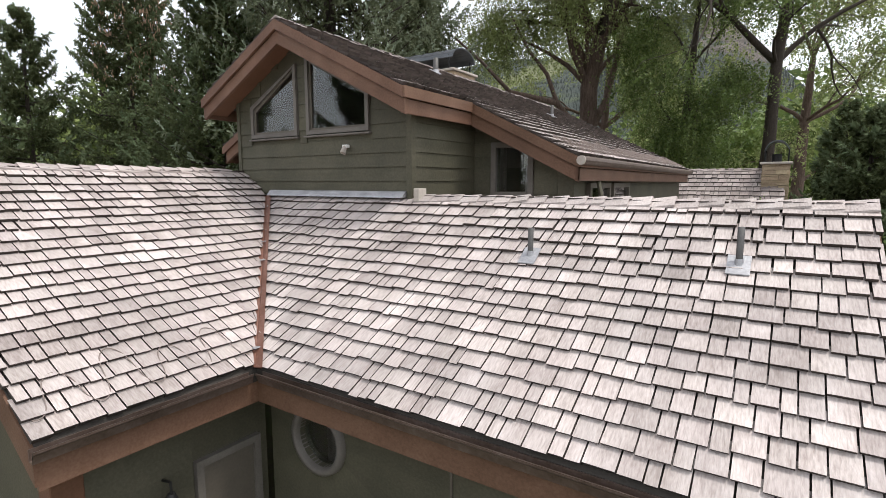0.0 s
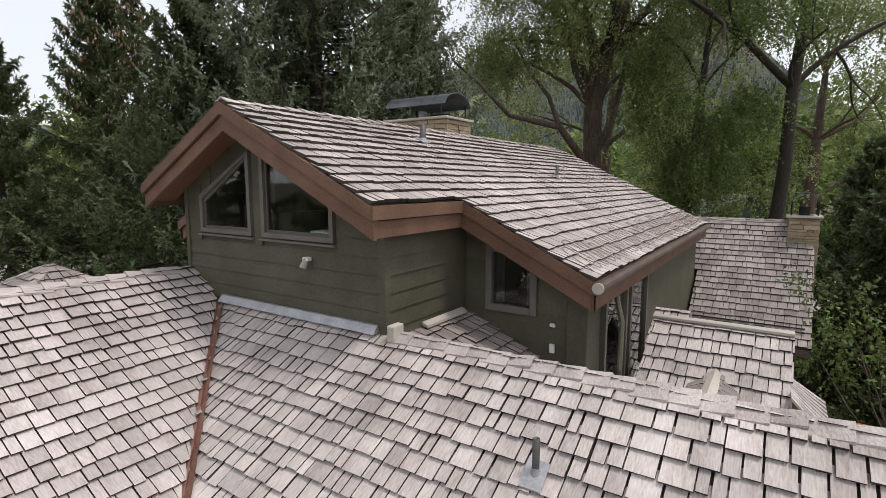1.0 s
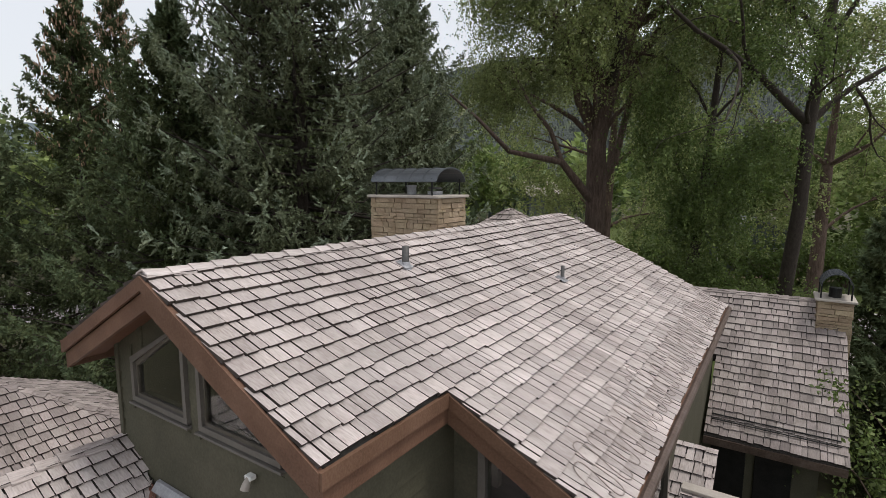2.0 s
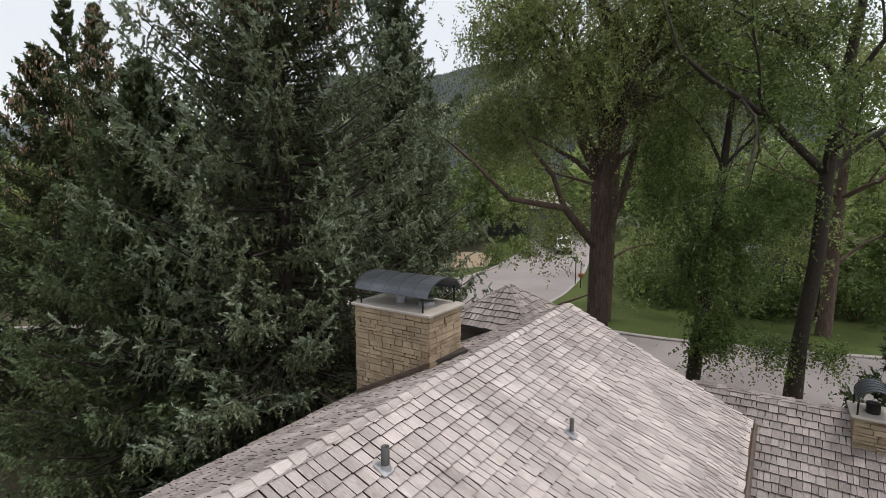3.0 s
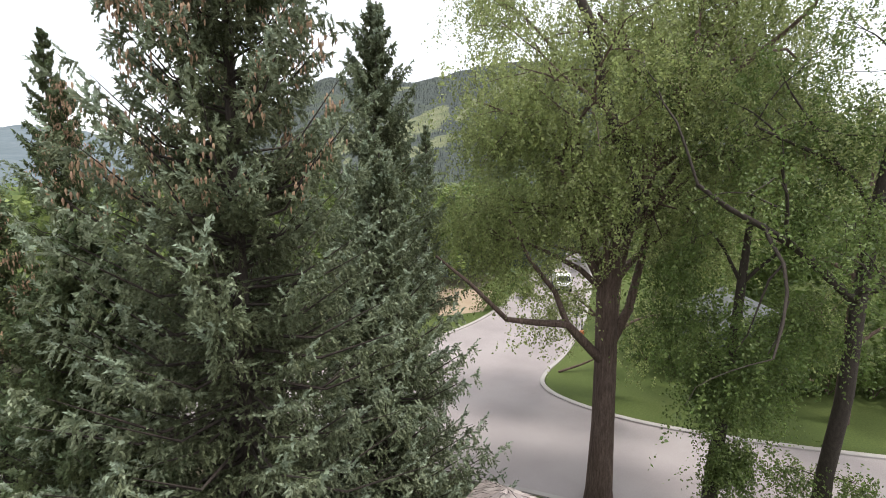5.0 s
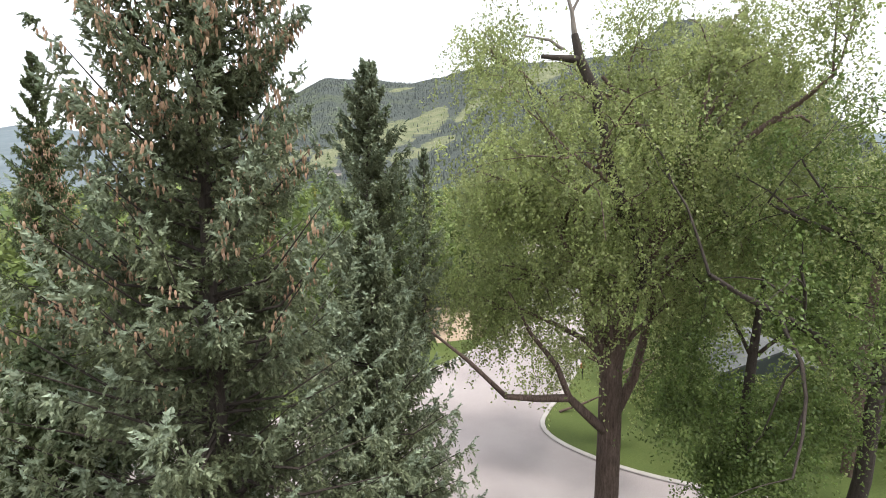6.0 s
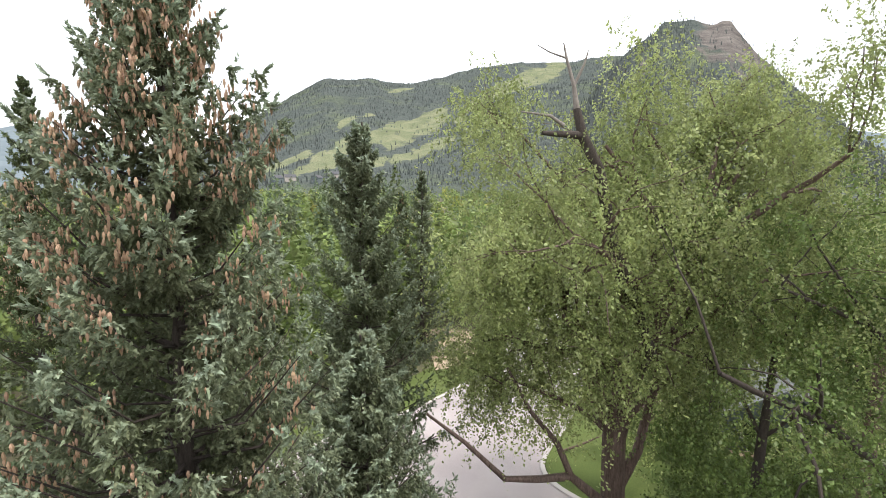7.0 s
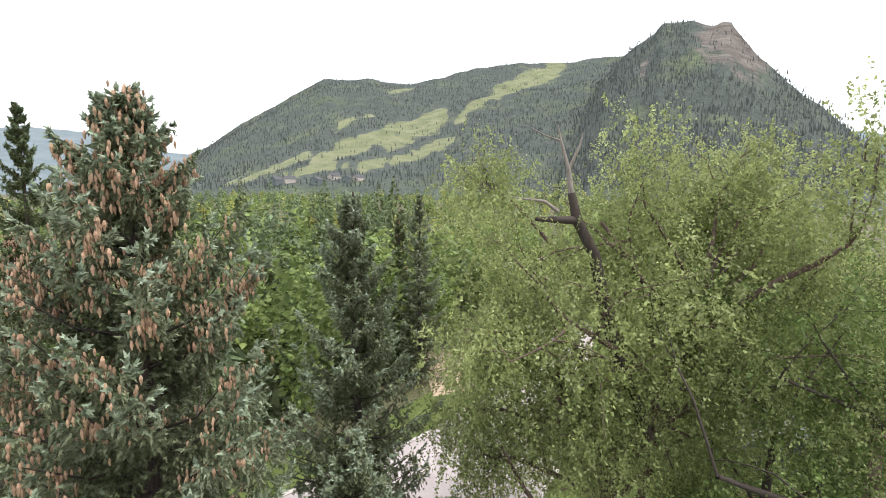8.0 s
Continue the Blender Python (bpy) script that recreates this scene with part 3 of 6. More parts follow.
# small shake roof in the recess, falling east
recess = part("roof", prism(bmesh.new(), [(-3.75, 5.02, 3.87), (-3.75, 6.44, 3.87), (-1.75, 6.44, 2.97), (-1.75, 5.02, 2.97)], (0, 0, -0.1)), UNDERLAY, house)
shake_roof(recess, (-1.75, 0, 2.99), (0, 1, 0), (-1, 0, 0.45), 2.19, lambda s: (5.02, 6.43), SHAKE_DARK, None, seed=16)
part("wall_flashing", prism(bmesh.new(), [(WX1 + 0.04, 5.5, 3.93), (WX1 + 0.11, 5.5, 3.9), (WX1 + 0.11, 6.3, 3.9), (WX1 + 0.04, 6.3, 3.93)], (0, 0, 0.03)), CAPSTONE, house)

# lead flashing at the foot of the gable wall
fa, fb = Vector((-6.32, WY - 0.05, RZ + 0.0)), Vector((-3.8, WY - 0.05, RZ + 0.0))
part("wall_flashing", prism(bmesh.new(), [fa + Vector((0, 0.02, 0.075)), fa + Vector((0, -0.01, 0.07)), fa + Vector((0, -0.06, 0.012)), fa + Vector((0, -0.07, -0.005)), fa + Vector((0, 0.02, 0.0))], fb - fa), LEAD, house, "dull grey metal wall flashing")
part("flashing_end", boxed((-3.64, RY - 0.13, RZ - 0.05), (-3.56, RY + 0.03, RZ + 0.11), 0.008), CAPSTONE, house)

# north wing
NY, NZ, NS = 16.0, 4.5, 0.75
wing_roof = part("roof", prism(bmesh.new(), [(-2.2, 13.0, 2.23), (0.0, 13.0, 2.23), (0.0, NY, NZ - 0.02), (-3.3, NY, NZ - 0.02), (-3.3, 14.5, NZ - 0.02 - 1.125), (-2.2, 14.5, NZ - 0.02 - 1.125)], (0, 0, -0.12)), UNDERLAY, house, "cedar shake roof of the north wing")
kn = math.hypot(1, NS)
shake_roof(wing_roof, (0, 13.0, 2.25), (1, 0, 0), (0, 1, NS), 3.0 * kn, lambda s: (-2.2 if s / kn < 1.4 else -3.3, 0.02), SHAKE_DARK, lambda a, s: True, seed=17)
part("roof", prism(bmesh.new(), [(-6.5, NY, NZ - 0.03), (0.0, NY, NZ - 0.03), (0.0, NY + 3.0, 2.2), (-6.5, NY + 3.0, 2.2)], (0, 0, -0.12)), SHAKE_DARK, house)
ridge_caps(wing_roof, (0.0, NY, NZ), (-3.2, NY, NZ), 0.12, 0.6, SHAKE_DARK, 0.2, 8)
bm = bmesh.new()
box(bm, (-0.45, 13.5, 0), (-0.35, 18.6, 2.6))
box(bm, (-2.3, 13.4, 0), (-0.45, 13.5, 2.35))
part("wall", bm, SIDING, house)
part("fascia", boxed((-2.2, 12.95, 2.08), (0.0, 12.99, 2.22)), GUTTER, house)
for i in range(2):
    part("window", boxed((-2.1 + i * 0.75, 13.35, 0.9), (-1.5 + i * 0.75, 13.398, 2.0), 0.01), BLACK, house, "dark glazed opening")
part("eave_rail", bar([(-2.1, 13.3, 2.56), (-0.1, 13.3, 2.56)], 0.015), BLACK, house)
part("eave_rail", bar([(-2.1, 13.22, 2.49), (-0.1, 13.22, 2.49)], 0.012), BLACK, house)

# hipped turret roof at the far end
GX, GY, GZ, GH, GB = -7.62, 15.45, 6.32, 1.25, 5.42
turret_roof = part("turret_wall", boxed((GX - 0.95, GY - 0.95, 3.0), (GX + 0.95, GY + 0.95, GB)), DOORPAINT, house)
slope_g = (GZ - GB) / GH
for k, (du, dv) in enumerate((((1, 0), (0, 1)), ((0, 1), (-1, 0)), ((-1, 0), (0, -1)), ((0, -1), (1, 0)))):
    u, v = Vector((*du, 0)), Vector((*dv, slope_g))
    ctr = Vector((GX, GY, GB)) - Vector((*dv, 0)) * GH
    face = part("roof", prism(bmesh.new(), [ctr - u * GH, ctr + u * GH, Vector((GX, GY, GZ))], (0, 0, -0.05)), UNDERLAY, house)
    kg = math.hypot(1, slope_g)
    shake_roof(face, ctr, u, v, GH * kg, lambda s: (-(GH - s / kg), GH - s / kg), SHAKE_DARK, None, course=0.2, seed=20 + k)
for sx, sy in ((1, -1), (-1, -1), (1, 1)):
    ridge_caps(turret_roof, (GX + sx * GH, GY + sy * GH, GB), (GX, GY, GZ), 0.09, 0.35, SHAKE_DARK, 0.2, 9)

# porch roofs on the east side
PY, PZ, PS = 8.45, 3.58, 0.62
porch = part("roof", prism(bmesh.new(), [(-1.95, PY, PZ - 0.02), (-0.42, PY, PZ + 0.02), (-0.42, PY - 2.2, PZ - 2.2 * PS), (-1.95, PY - 2.2, PZ - 2.2 * PS - 0.02)], (0, 0, -0.1)), UNDERLAY, house, "pale cedar shake porch roof")
kp = math.hypot(1, PS)
shake_roof(porch, (0, PY - 2.2, PZ - 2.2 * PS + 0.01), (1, 0, 0), (0, 1, PS), 2.2 * kp, lambda s: (-1.97, -0.40), SHAKE, lambda a, s: True, seed=30, course=0.21)
part("ridge_board", boxed((-1.97, PY - 0.05, PZ + 0.03), (-0.4, PY + 0.1, PZ + 0.07), 0.006), CAPSTONE, house)
part("roof", prism(bmesh.new(), [(-1.95, PY, PZ - 0.03), (-0.42, PY, PZ), (-0.42, PY + 1.2, PZ - 0.8), (-1.95, PY + 1.2, PZ - 0.8)], (0, 0, -0.08)), SHAKE_DARK, house)
part("porch_wall", boxed((-1.85, PY - 1.9, 0), (-0.5, PY + 0.9, PZ - 1.25)), SIDING, house)
gable = part("roof", prism(bmesh.new(), [(-1.15, 7.95, 3.2), (-0.45, 7.3, 2.75), (-0.45, 6.2, 2.75), (-1.15, 6.2, 3.2)], (0, 0, -0.06)), SHAKE_DARK, house)
part("roof", prism(bmesh.new(), [(-1.15, 7.95, 3.2), (-1.85, 7.3, 2.75), (-1.85, 6.2, 2.75), (-1.15, 6.2, 3.2)], (0, 0, -0.06)), SHAKE_DARK, house)
shake_roof(gable, (-0.45, 0, 2.76), (0, 1, 0), (-0.7, 0, 0.45), 0.83, lambda s: (6.2, 7.3 + s * 0.78), SHAKE_DARK, None, seed=32)
shake_roof(gable, (-1.85, 0, 2.76), (0, -1, 0), (0.7, 0, 0.45), 0.83, lambda s: (-(7.3 + s * 0.78), -6.2), SHAKE_DARK, None, seed=33)
part("ridge_board", prism(bmesh.new(), [(-1.15, 7.9, 3.25), (-1.07, 7.9, 3.2), (-1.07, 6.2, 3.2), (-1.15, 6.2, 3.25), (-1.23, 6.2, 3.2), (-1.23, 7.9, 3.2)], (0, 0, -0.015)), CAPSTONE, house)
small = part("roof", prism(bmesh.new(), [(-2.3, 10.1, 3.33), (-1.75, 10.1, 3.35), (-1.75, 8.6, 2.45), (-2.3, 8.6, 2.45)], (0, 0, -0.1)), UNDERLAY, house)
shake_roof(small, (0, 8.6, 2.46), (1, 0, 0), (0, 1, 0.6), 1.75, lambda s: (-2.28, -1.74), SHAKE, None, seed=34)
part("wall", boxed((-2.28, 8.9, 0), (-1.82, 10.0, 2.4)), SIDING, house)
awn = bmesh.new()
for i in range(9):
    y = 7.35 + i * 0.14
    prism(awn, [(-0.42, y, 3.25 - 0.02 * i), (-0.05, y, 2.85), (-0.05, y + 0.07, 2.85), (-0.42, y + 0.07, 3.25 - 0.02 * i)], (0, 0, -0.03))
    prism(awn, [(-0.42, y + 0.07, 3.22 - 0.02 * i), (-0.05, y + 0.07, 2.82), (-0.05, y + 0.14, 2.82), (-0.42, y + 0.14, 3.22 - 0.02 * i)], (0, 0, -0.03))
part("awning", awn, SHAKE, house, "ribbed pale awning")

# walls under the lower roofs, with the porthole, the door and the gutters
PXC, PZC, PR = -3.50, 1.74, 0.27
bm = bmesh.new()
ring = 40
outer = [(-4.2, 0), (0.45, 0), (0.45, 2.5), (-4.2, 2.5)]
for k in range(ring):
    a0, a1 = 2 * math.pi * k / ring, 2 * math.pi * (k + 1) / ring
    def edge(a):
        c, s = math.cos(a), math.sin(a)
        t = min([(0.45 - PXC) / c if c > 1e-6 else 1e9, (-4.2 - PXC) / c if c < -1e-6 else 1e9, (2.5 - PZC) / s if s > 1e-6 else 1e9, (0 - PZC) / s if s < -1e-6 else 1e9])
        return PXC + t * c, PZC + t * s
    e0, e1 = edge(a0), edge(a1)
    q = [(PXC + PR * math.cos(a0), PZC + PR * math.sin(a0)), e0, e1, (PXC + PR * math.cos(a1), PZC + PR * math.sin(a1))]
    vs = [bm.verts.new((x, 3.15, z)) for x, z in q] + [bm.verts.new((x, 3.27, z)) for x, z in q]
    bm.faces.new(vs[:4])
    bm.faces.new((vs[0], vs[3], vs[7], vs[4]))
part("wall", bm, SIDING, house)
bm = bmesh.new()
prof = [(PR, 0.06), (PR, -0.05), (PR + 0.02, -0.065), (PR + 0.065, -0.055), (PR + 0.075, 0.0)]
rows = [[bm.verts.new((PXC + r * math.cos(2 * math.pi * k / 48), 3.15 + y, PZC + r * math.sin(2 * math.pi * k / 48))) for r, y in prof] for k in range(48)]
for k in range(48):
    for j in range(len(prof) - 1):
        bm.faces.new((rows[k][j], rows[k][j + 1], rows[(k + 1) % 48][j + 1], rows[(k + 1) % 48][j]))
bmesh.ops.recalc_face_normals(bm, faces=bm.faces)
porthole = part("porthole_window", bm, TRIM, house, "round porthole window with thick taupe ring", True)
bm = bmesh.new()
bmesh.ops.create_cone(bm, cap_ends=True, segments=40, radius1=PR, radius2=PR, depth=0.01, matrix=pose(PXC, 3.22, PZC, 90))
part("pane", bm, GLASS, porthole).visible_shadow = False
part("room_wall", boxed((PXC - 0.8, 4.0, 0.6), (PXC + 0.8, 4.05, 2.4)), INTERIOR, house)
part("wall_joint", boxed((-2.02, 3.135, 0.2), (-2.0, 3.149, 2.3)), DOORPAINT, house)
part("wall", boxed((-4.42, 1.35, 0), (-4.3, 3.15, 2.45)), SIDING, house)
siding_wall((-4.3, 1.35, 0), (0, 1, 0), 1.0, 0.4, 2.45, out=(1, 0, 0))
part("wall", boxed((-7.05, 1.35, 0), (-4.42, 1.47, 2.45)), SIDING, house)
part("wall", prism(bmesh.new(), [(-4.42, 1.36, 2.45), (-7.05, 1.36, 2.45), (-7.05, 1.36, LZ - 0.2)], (0, 0.1, 0)), SIDING, house)
part("wall", boxed((-9.5, 1.4, 0), (-9.4, 7.2, 2.6)), SIDING, house)
bm = bmesh.new()
for lo, hi in (((-4.31, 2.36, 0), (-4.24, 2.43, 1.64)), ((-4.31, 2.97, 0), (-4.24, 3.04, 1.64)), ((-4.31, 2.43, 1.57), (-4.24, 2.97, 1.64))):
    box(bm, lo, hi)
door = part("door", bm, TRIM, house, "grey-brown side door in raised trim")
part("door_leaf", boxed((-4.305, 2.43, 0.02), (-4.268, 2.97, 1.57), 0.004), DOORPAINT, door)
wl_ = part("wall_lantern", bmesh.ops.create_cone(bm := bmesh.new(), cap_ends=True, segments=12, radius1=0.10, radius2=0.03, depth=0.16, matrix=pose(-4.16, 2.08, 1.45)) and bm, BLACK, house, "black wall lantern")
part("bracket", bar([(-4.3, 2.08, 1.6), (-4.16, 2.08, 1.63), (-4.16, 2.08, 1.53)], 0.012), BLACK, wl_)
part("soffit", boxed((-3.98, EY + 0.02, 2.31), (XE - 0.03, 3.14, 2.33)), SOFFIT, house)
part("soffit", boxed((-4.29, 1.15, 2.31), (-4.0, 3.14, 2.33)), SOFFIT, house)
part("fascia", boxed((VX - 0.01, EY - 0.0, EZ - 0.34), (XE, EY + 0.035, EZ - 0.11)), FASCIA, house)
part("fascia", boxed((VX - 0.04, 1.14, EZ - 0.34), (VX - 0.005, EY, EZ - 0.11)), FASCIA, house)
part("rake_board", prism(bmesh.new(), [(VX, 1.12, EZ - 0.04), (RX, 1.12, LZ - 0.04), (RX, 1.12, LZ - 0.3), (VX, 1.12, EZ - 0.3)], (0, 0.04, 0)), FASCIA, house)
part("rake_board", prism(bmesh.new(), [(XE, EY, EZ - 0.04), (XE, RY, RZ - 0.04), (XE, RY, RZ - 0.28), (XE, EY, EZ - 0.28)], (-0.03, 0, 0)), FASCIA, house)
part("corner_post", boxed((-4.5, 1.28, 0), (-4.27, 1.5, 2.4), 0.008), SOFFIT, house)


def gutter(parent, a, b, out, mat, width=0.075, depth=0.09, label=""):
    """An open box gutter from a to b along an eave, out from the wall."""
    a, b, o = Vector(a), Vector(b), Vector(out)
    up = Vector((0, 0, 1))
    prof = [(0, 0), (0, -depth), (width * 0.8, -depth), (width, -depth * 0.35), (width, 0), (width + 0.014, 0.004), (width + 0.014, -0.014), (width * 0.93, -depth * 0.4), (width * 0.76, -depth + 0.012), (0.012, -depth + 0.012), (0.012, 0)]
    return part("gutter", prism(bmesh.new(), [a + o * x + up * z for x, z in prof], b - a), mat, parent, label)


gutter(house, (VX + 0.10, EY - 0.005, EZ - 0.02), (XE + 0.02, EY - 0.005, EZ - 0.02), (0, -1, 0), GUTTER, label="weathered dark brown metal gutter")
gutter(house, (VX + 0.005, 1.10, EZ - 0.02), (VX + 0.005, EY - 0.10, EZ - 0.02), (1, 0, 0), GUTTER, label="weathered dark brown metal gutter")
part("gutter", bar([(XR1 + 0.05, YS - 0.05, uz(XR1) - 0.05), (XR1 + 0.05, YN, uz(XR1) - 0.05)], 0.055, 12), GUTTER, house, "round eave gutter")
part("gutter_end", bar([(XR1 + 0.05, YS - 0.075, uz(XR1) - 0.05), (XR1 + 0.05, YS - 0.05, uz(XR1) - 0.05)], 0.056, 14), CAPSTONE, house, "pale gutter end cap")

# pyramid roof west of the house
WPX, WPY, WPZ, WPH = -11.6, 4.9, 3.95, 2.3
annex = empty("annex", (WPX, WPY, 0), "small outbuilding with a hipped cedar shake roof", "outbuilding")
part("wall", boxed((WPX - 1.9, WPY - 1.9, 0), (WPX + 1.9, WPY + 1.9, 2.75)), SIDING, annex)
for k, (du, dv) in enumerate((((1, 0), (0, 1)), ((0, 1), (-1, 0)), ((-1, 0), (0, -1)), ((0, -1), (1, 0)))):
    sl = 0.6
    u, v = Vector((*du, 0)), Vector((*dv, sl))
    ctr = Vector((WPX, WPY, WPZ - WPH * sl)) - Vector((*dv, 0)) * WPH
    face = part("roof", prism(bmesh.new(), [ctr - u * WPH, ctr + u * WPH, Vector((WPX, WPY, WPZ))], (0, 0, -0.06)), UNDERLAY, annex)
    kk = math.hypot(1, sl)
    shake_roof(face, ctr, u, v, WPH * kk, lambda s: (-(WPH - s / kk), WPH - s / kk), SHAKE_DARK, None, seed=40 + k)
    hip = Vector((du[0] - dv[0], du[1] - dv[1], 0)) * WPH
    ridge_caps(annex, Vector((WPX, WPY, WPZ - WPH * sl)) + hip, (WPX, WPY, WPZ), 0.1, 0.4, SHAKE_DARK, 0.2, 41 + k)


# ---- the land
def sheet(name, outline, z, mat, label, category="", kind="structure", thick=0.0):
    bm = bmesh.new()
    if thick:
        prism(bm, [(x, y, z) for x, y in outline], (0, 0, -thick))
    else:
        bm.faces.new([bm.verts.new((x, y, z)) for x, y in outline])
        bm.normal_update()
        if next(iter(bm.faces)).normal.z < 0:
            bmesh.ops.reverse_faces(bm, faces=bm.faces)
    ob = part(name, bm, mat)
    return tagged(ob, label, category, "", kind)


sheet("ground", [(-4000, -4000), (4000, -4000), (4000, 4000), (-4000, 4000)], -0.02, SOIL, "dry grass and soil ground round the house")
# the street: comes from the north-west and bends round the corner lawn to the east
LEFT_EDGE = [(-68, -6), (-35, 20), (-28.5, 33), (-26.2, 44), (-27.5, 56), (-33, 75), (-46, 105)]
RIGHT_EDGE = [(-36, 104), (-24.5, 76), (-20.5, 62), (-17.8, 52), (-16.2, 43), (-15.9, 38.5), (-15.2, 35.9), (-13, 34.4), (-9, 33.8), (-4, 34.6), (2, 36.4), (10, 39.5), (40, 52)]
NEAR_EDGE = [(44, 44), (12, 30.5), (3, 27.4), (-4, 25.9), (-9, 25.2), (-14, 24.2), (-19, 23.2), (-25, 19.5), (-32, 12), (-60, -14)]


def smooth_line(points, n=6):
    out = []
    p = [Vector((*q, 0)) for q in points]
    for i in range(len(p) - 1):
        a, b, c, d = p[max(i - 1, 0)], p[i], p[i + 1], p[min(i + 2, len(p) - 1)]
        for k in range(n):
            t = k / n
            out.append(0.5 * (2 * b + (c - a) * t + (2 * a - 5 * b + 4 * c - d) * t * t + (3 * b - a - 3 * c + d) * t ** 3))
    out.append(p[-1])
    return [(v.x, v.y) for v in out]


le, re_, ne = smooth_line(LEFT_EDGE), smooth_line(RIGHT_EDGE), smooth_line(NEAR_EDGE)
road_bm = bmesh.new()
road_bm.faces.new([road_bm.verts.new((x, y, 0.012)) for x, y in le + re_ + ne])
bmesh.ops.triangulate(road_bm, faces=road_bm.faces)
road_bm.normal_update()
for f in road_bm.faces:
    if f.normal.z < 0:
        f.normal_flip()
tagged(part("road", road_bm, ASPHALT), "pale grey worn asphalt residential street", "road", "", "structure")


def lawn(name, outline, label):
    sheet(name, outline, 0.06, GRASS, label, "lawn", "structure", 0.06)


lawn("lawn_corner", [(x + 0.25, y + 0.3) for x, y in re_] + [(60, 75), (20, 90), (-20, 110)], "mown green corner lawn behind the kerb")
lawn("lawn_west", [(x - 0.3, y) for x, y in le[6:]] + [(x - 5.0, y + 1) for x, y in le[6:][::-1]], "yellow-green verge lawn by the street")
lawn("lawn_house", [(x, y - 0.3) for x, y in ne[8:30]] + [(-12, 16), (-2, 19), (6, 19), (14, 24)], "narrow green lawn in front of the house")


def kerb(name, line, width=0.3):
    bm = bmesh.new()
    p = [Vector((x, y, 0)) for x, y in line]
    prof = [(0, 0.0), (0, 0.10), (0.05, 0.13), (width, 0.13), (width, 0.0)]
    rows = []
    for i, q in enumerate(p):
        d = (p[min(i + 1, len(p) - 1)] - p[max(i - 1, 0)]).normalized()
        n = Vector((d.y, -d.x, 0))
        rows.append([bm.verts.new(q + n * a + Vector((0, 0, b))) for a, b in prof])
    for r, s in zip(rows, rows[1:]):
        for k in range(len(prof) - 1):
            bm.faces.new((r[k], r[k + 1], s[k + 1], s[k]))
    bmesh.ops.recalc_face_normals(bm, faces=bm.faces)
    tagged(part(name, bm, KERB), "pale concrete kerb along the street", "kerb", "", "structure")


kerb("kerb_corner", re_[::-1])
kerb("kerb_west", le[6:][::-1])
kerb("kerb_house", ne[::-1])
path_bm = bmesh.new()
prism(path_bm, [(-7, 44.0, 0.07), (2, 47.0, 0.07), (2.2, 48.0, 0.07), (-7, 45.0, 0.07)], (0, 0, 0.02))
tagged(part("path", path_bm, DIRT), "pale dirt path across the corner lawn", "path", "", "structure")
sheet("driveway", [(-30.3, 46.5), (-27.6, 50.5), (-31, 60), (-40, 58)], 0.075, DIRT, "pinkish gravel drive beside the street", "driveway")
sheet("driveway", [(-30, -2), (-18.5, 2.5), (-13.6, 6.6), (-16.0, 9.2), (-19.5, 7.6), (-30, 2)], 0.04, ASPHALT, "grey asphalt drive beside the spruces", "driveway")
sheet("yard_path", [(-9, -6), (-5.2, -6), (-5.2, 1.0), (-6.6, 1.0)], 0.03, KERB, "pale paved yard beside the house", "path")

# ---- mountains: ridges of forest, ski runs and a rocky peak
MEADOW = bpy.data.materials.new("hazed_forest_with_ski_runs")
MEADOW.use_nodes = True
mn, ml = MEADOW.node_tree.nodes, MEADOW.node_tree.links
mb = mn["Principled BSDF"]
mb.inputs["Roughness"].default_value = 0.95
mb.inputs["Specular IOR Level"].default_value = 0.05
mco = mn.new("ShaderNodeTexCoord")


def mnoise(scale, detail, rough=0.6):
    t = mn.new("ShaderNodeTexNoise")
    t.inputs["Scale"].default_value, t.inputs["Detail"].default_value, t.inputs["Roughness"].default_value = scale, detail, rough
    ml.new(mco.outputs["Object"], t.inputs["Vector"])
    return t


def mramp(src, a, b, ca, cb):
    r = mn.new("ShaderNodeValToRGB")
    r.color_ramp.elements[0].position, r.color_ramp.elements[1].position = a, b
    r.color_ramp.elements[0].color, r.color_ramp.elements[1].color = (*ca, 1), (*cb, 1)
    ml.new(src, r.inputs[0])
    return r.outputs[0]


def mmix(fac, a, b):
    x = mn.new("ShaderNodeMix")
    x.data_type = "RGBA"
    ml.new(fac, x.inputs[0])
    ml.new(a, x.inputs[6])
    ml.new(b, x.inputs[7])
    return x.outputs[2]


# forest tones lifted towards blue-grey to carry haze in the base colour
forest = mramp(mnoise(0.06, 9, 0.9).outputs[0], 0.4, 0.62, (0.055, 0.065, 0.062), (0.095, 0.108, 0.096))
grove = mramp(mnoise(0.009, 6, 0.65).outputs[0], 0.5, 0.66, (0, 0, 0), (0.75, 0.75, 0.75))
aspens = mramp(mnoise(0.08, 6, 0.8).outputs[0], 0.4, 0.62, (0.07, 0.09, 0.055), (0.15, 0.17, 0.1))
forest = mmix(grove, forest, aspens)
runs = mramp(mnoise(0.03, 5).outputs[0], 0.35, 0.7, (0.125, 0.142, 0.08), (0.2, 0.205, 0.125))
layers = mn.new("ShaderNodeMapping")
layers.inputs["Scale"].default_value, layers.inputs["Rotation"].default_value = (0.25, 0.25, 2.2), (0.25, 0.2, 0)
ml.new(mco.outputs["Object"], layers.inputs["Vector"])
strata = mnoise(0.05, 9, 0.75)
ml.new(layers.outputs[0], strata.inputs["Vector"])
rock = mramp(strata.outputs[0], 0.35, 0.65, (0.07, 0.063, 0.058), (0.19, 0.168, 0.152))
att = mn.new("ShaderNodeAttribute")
att.attribute_name = "cover"
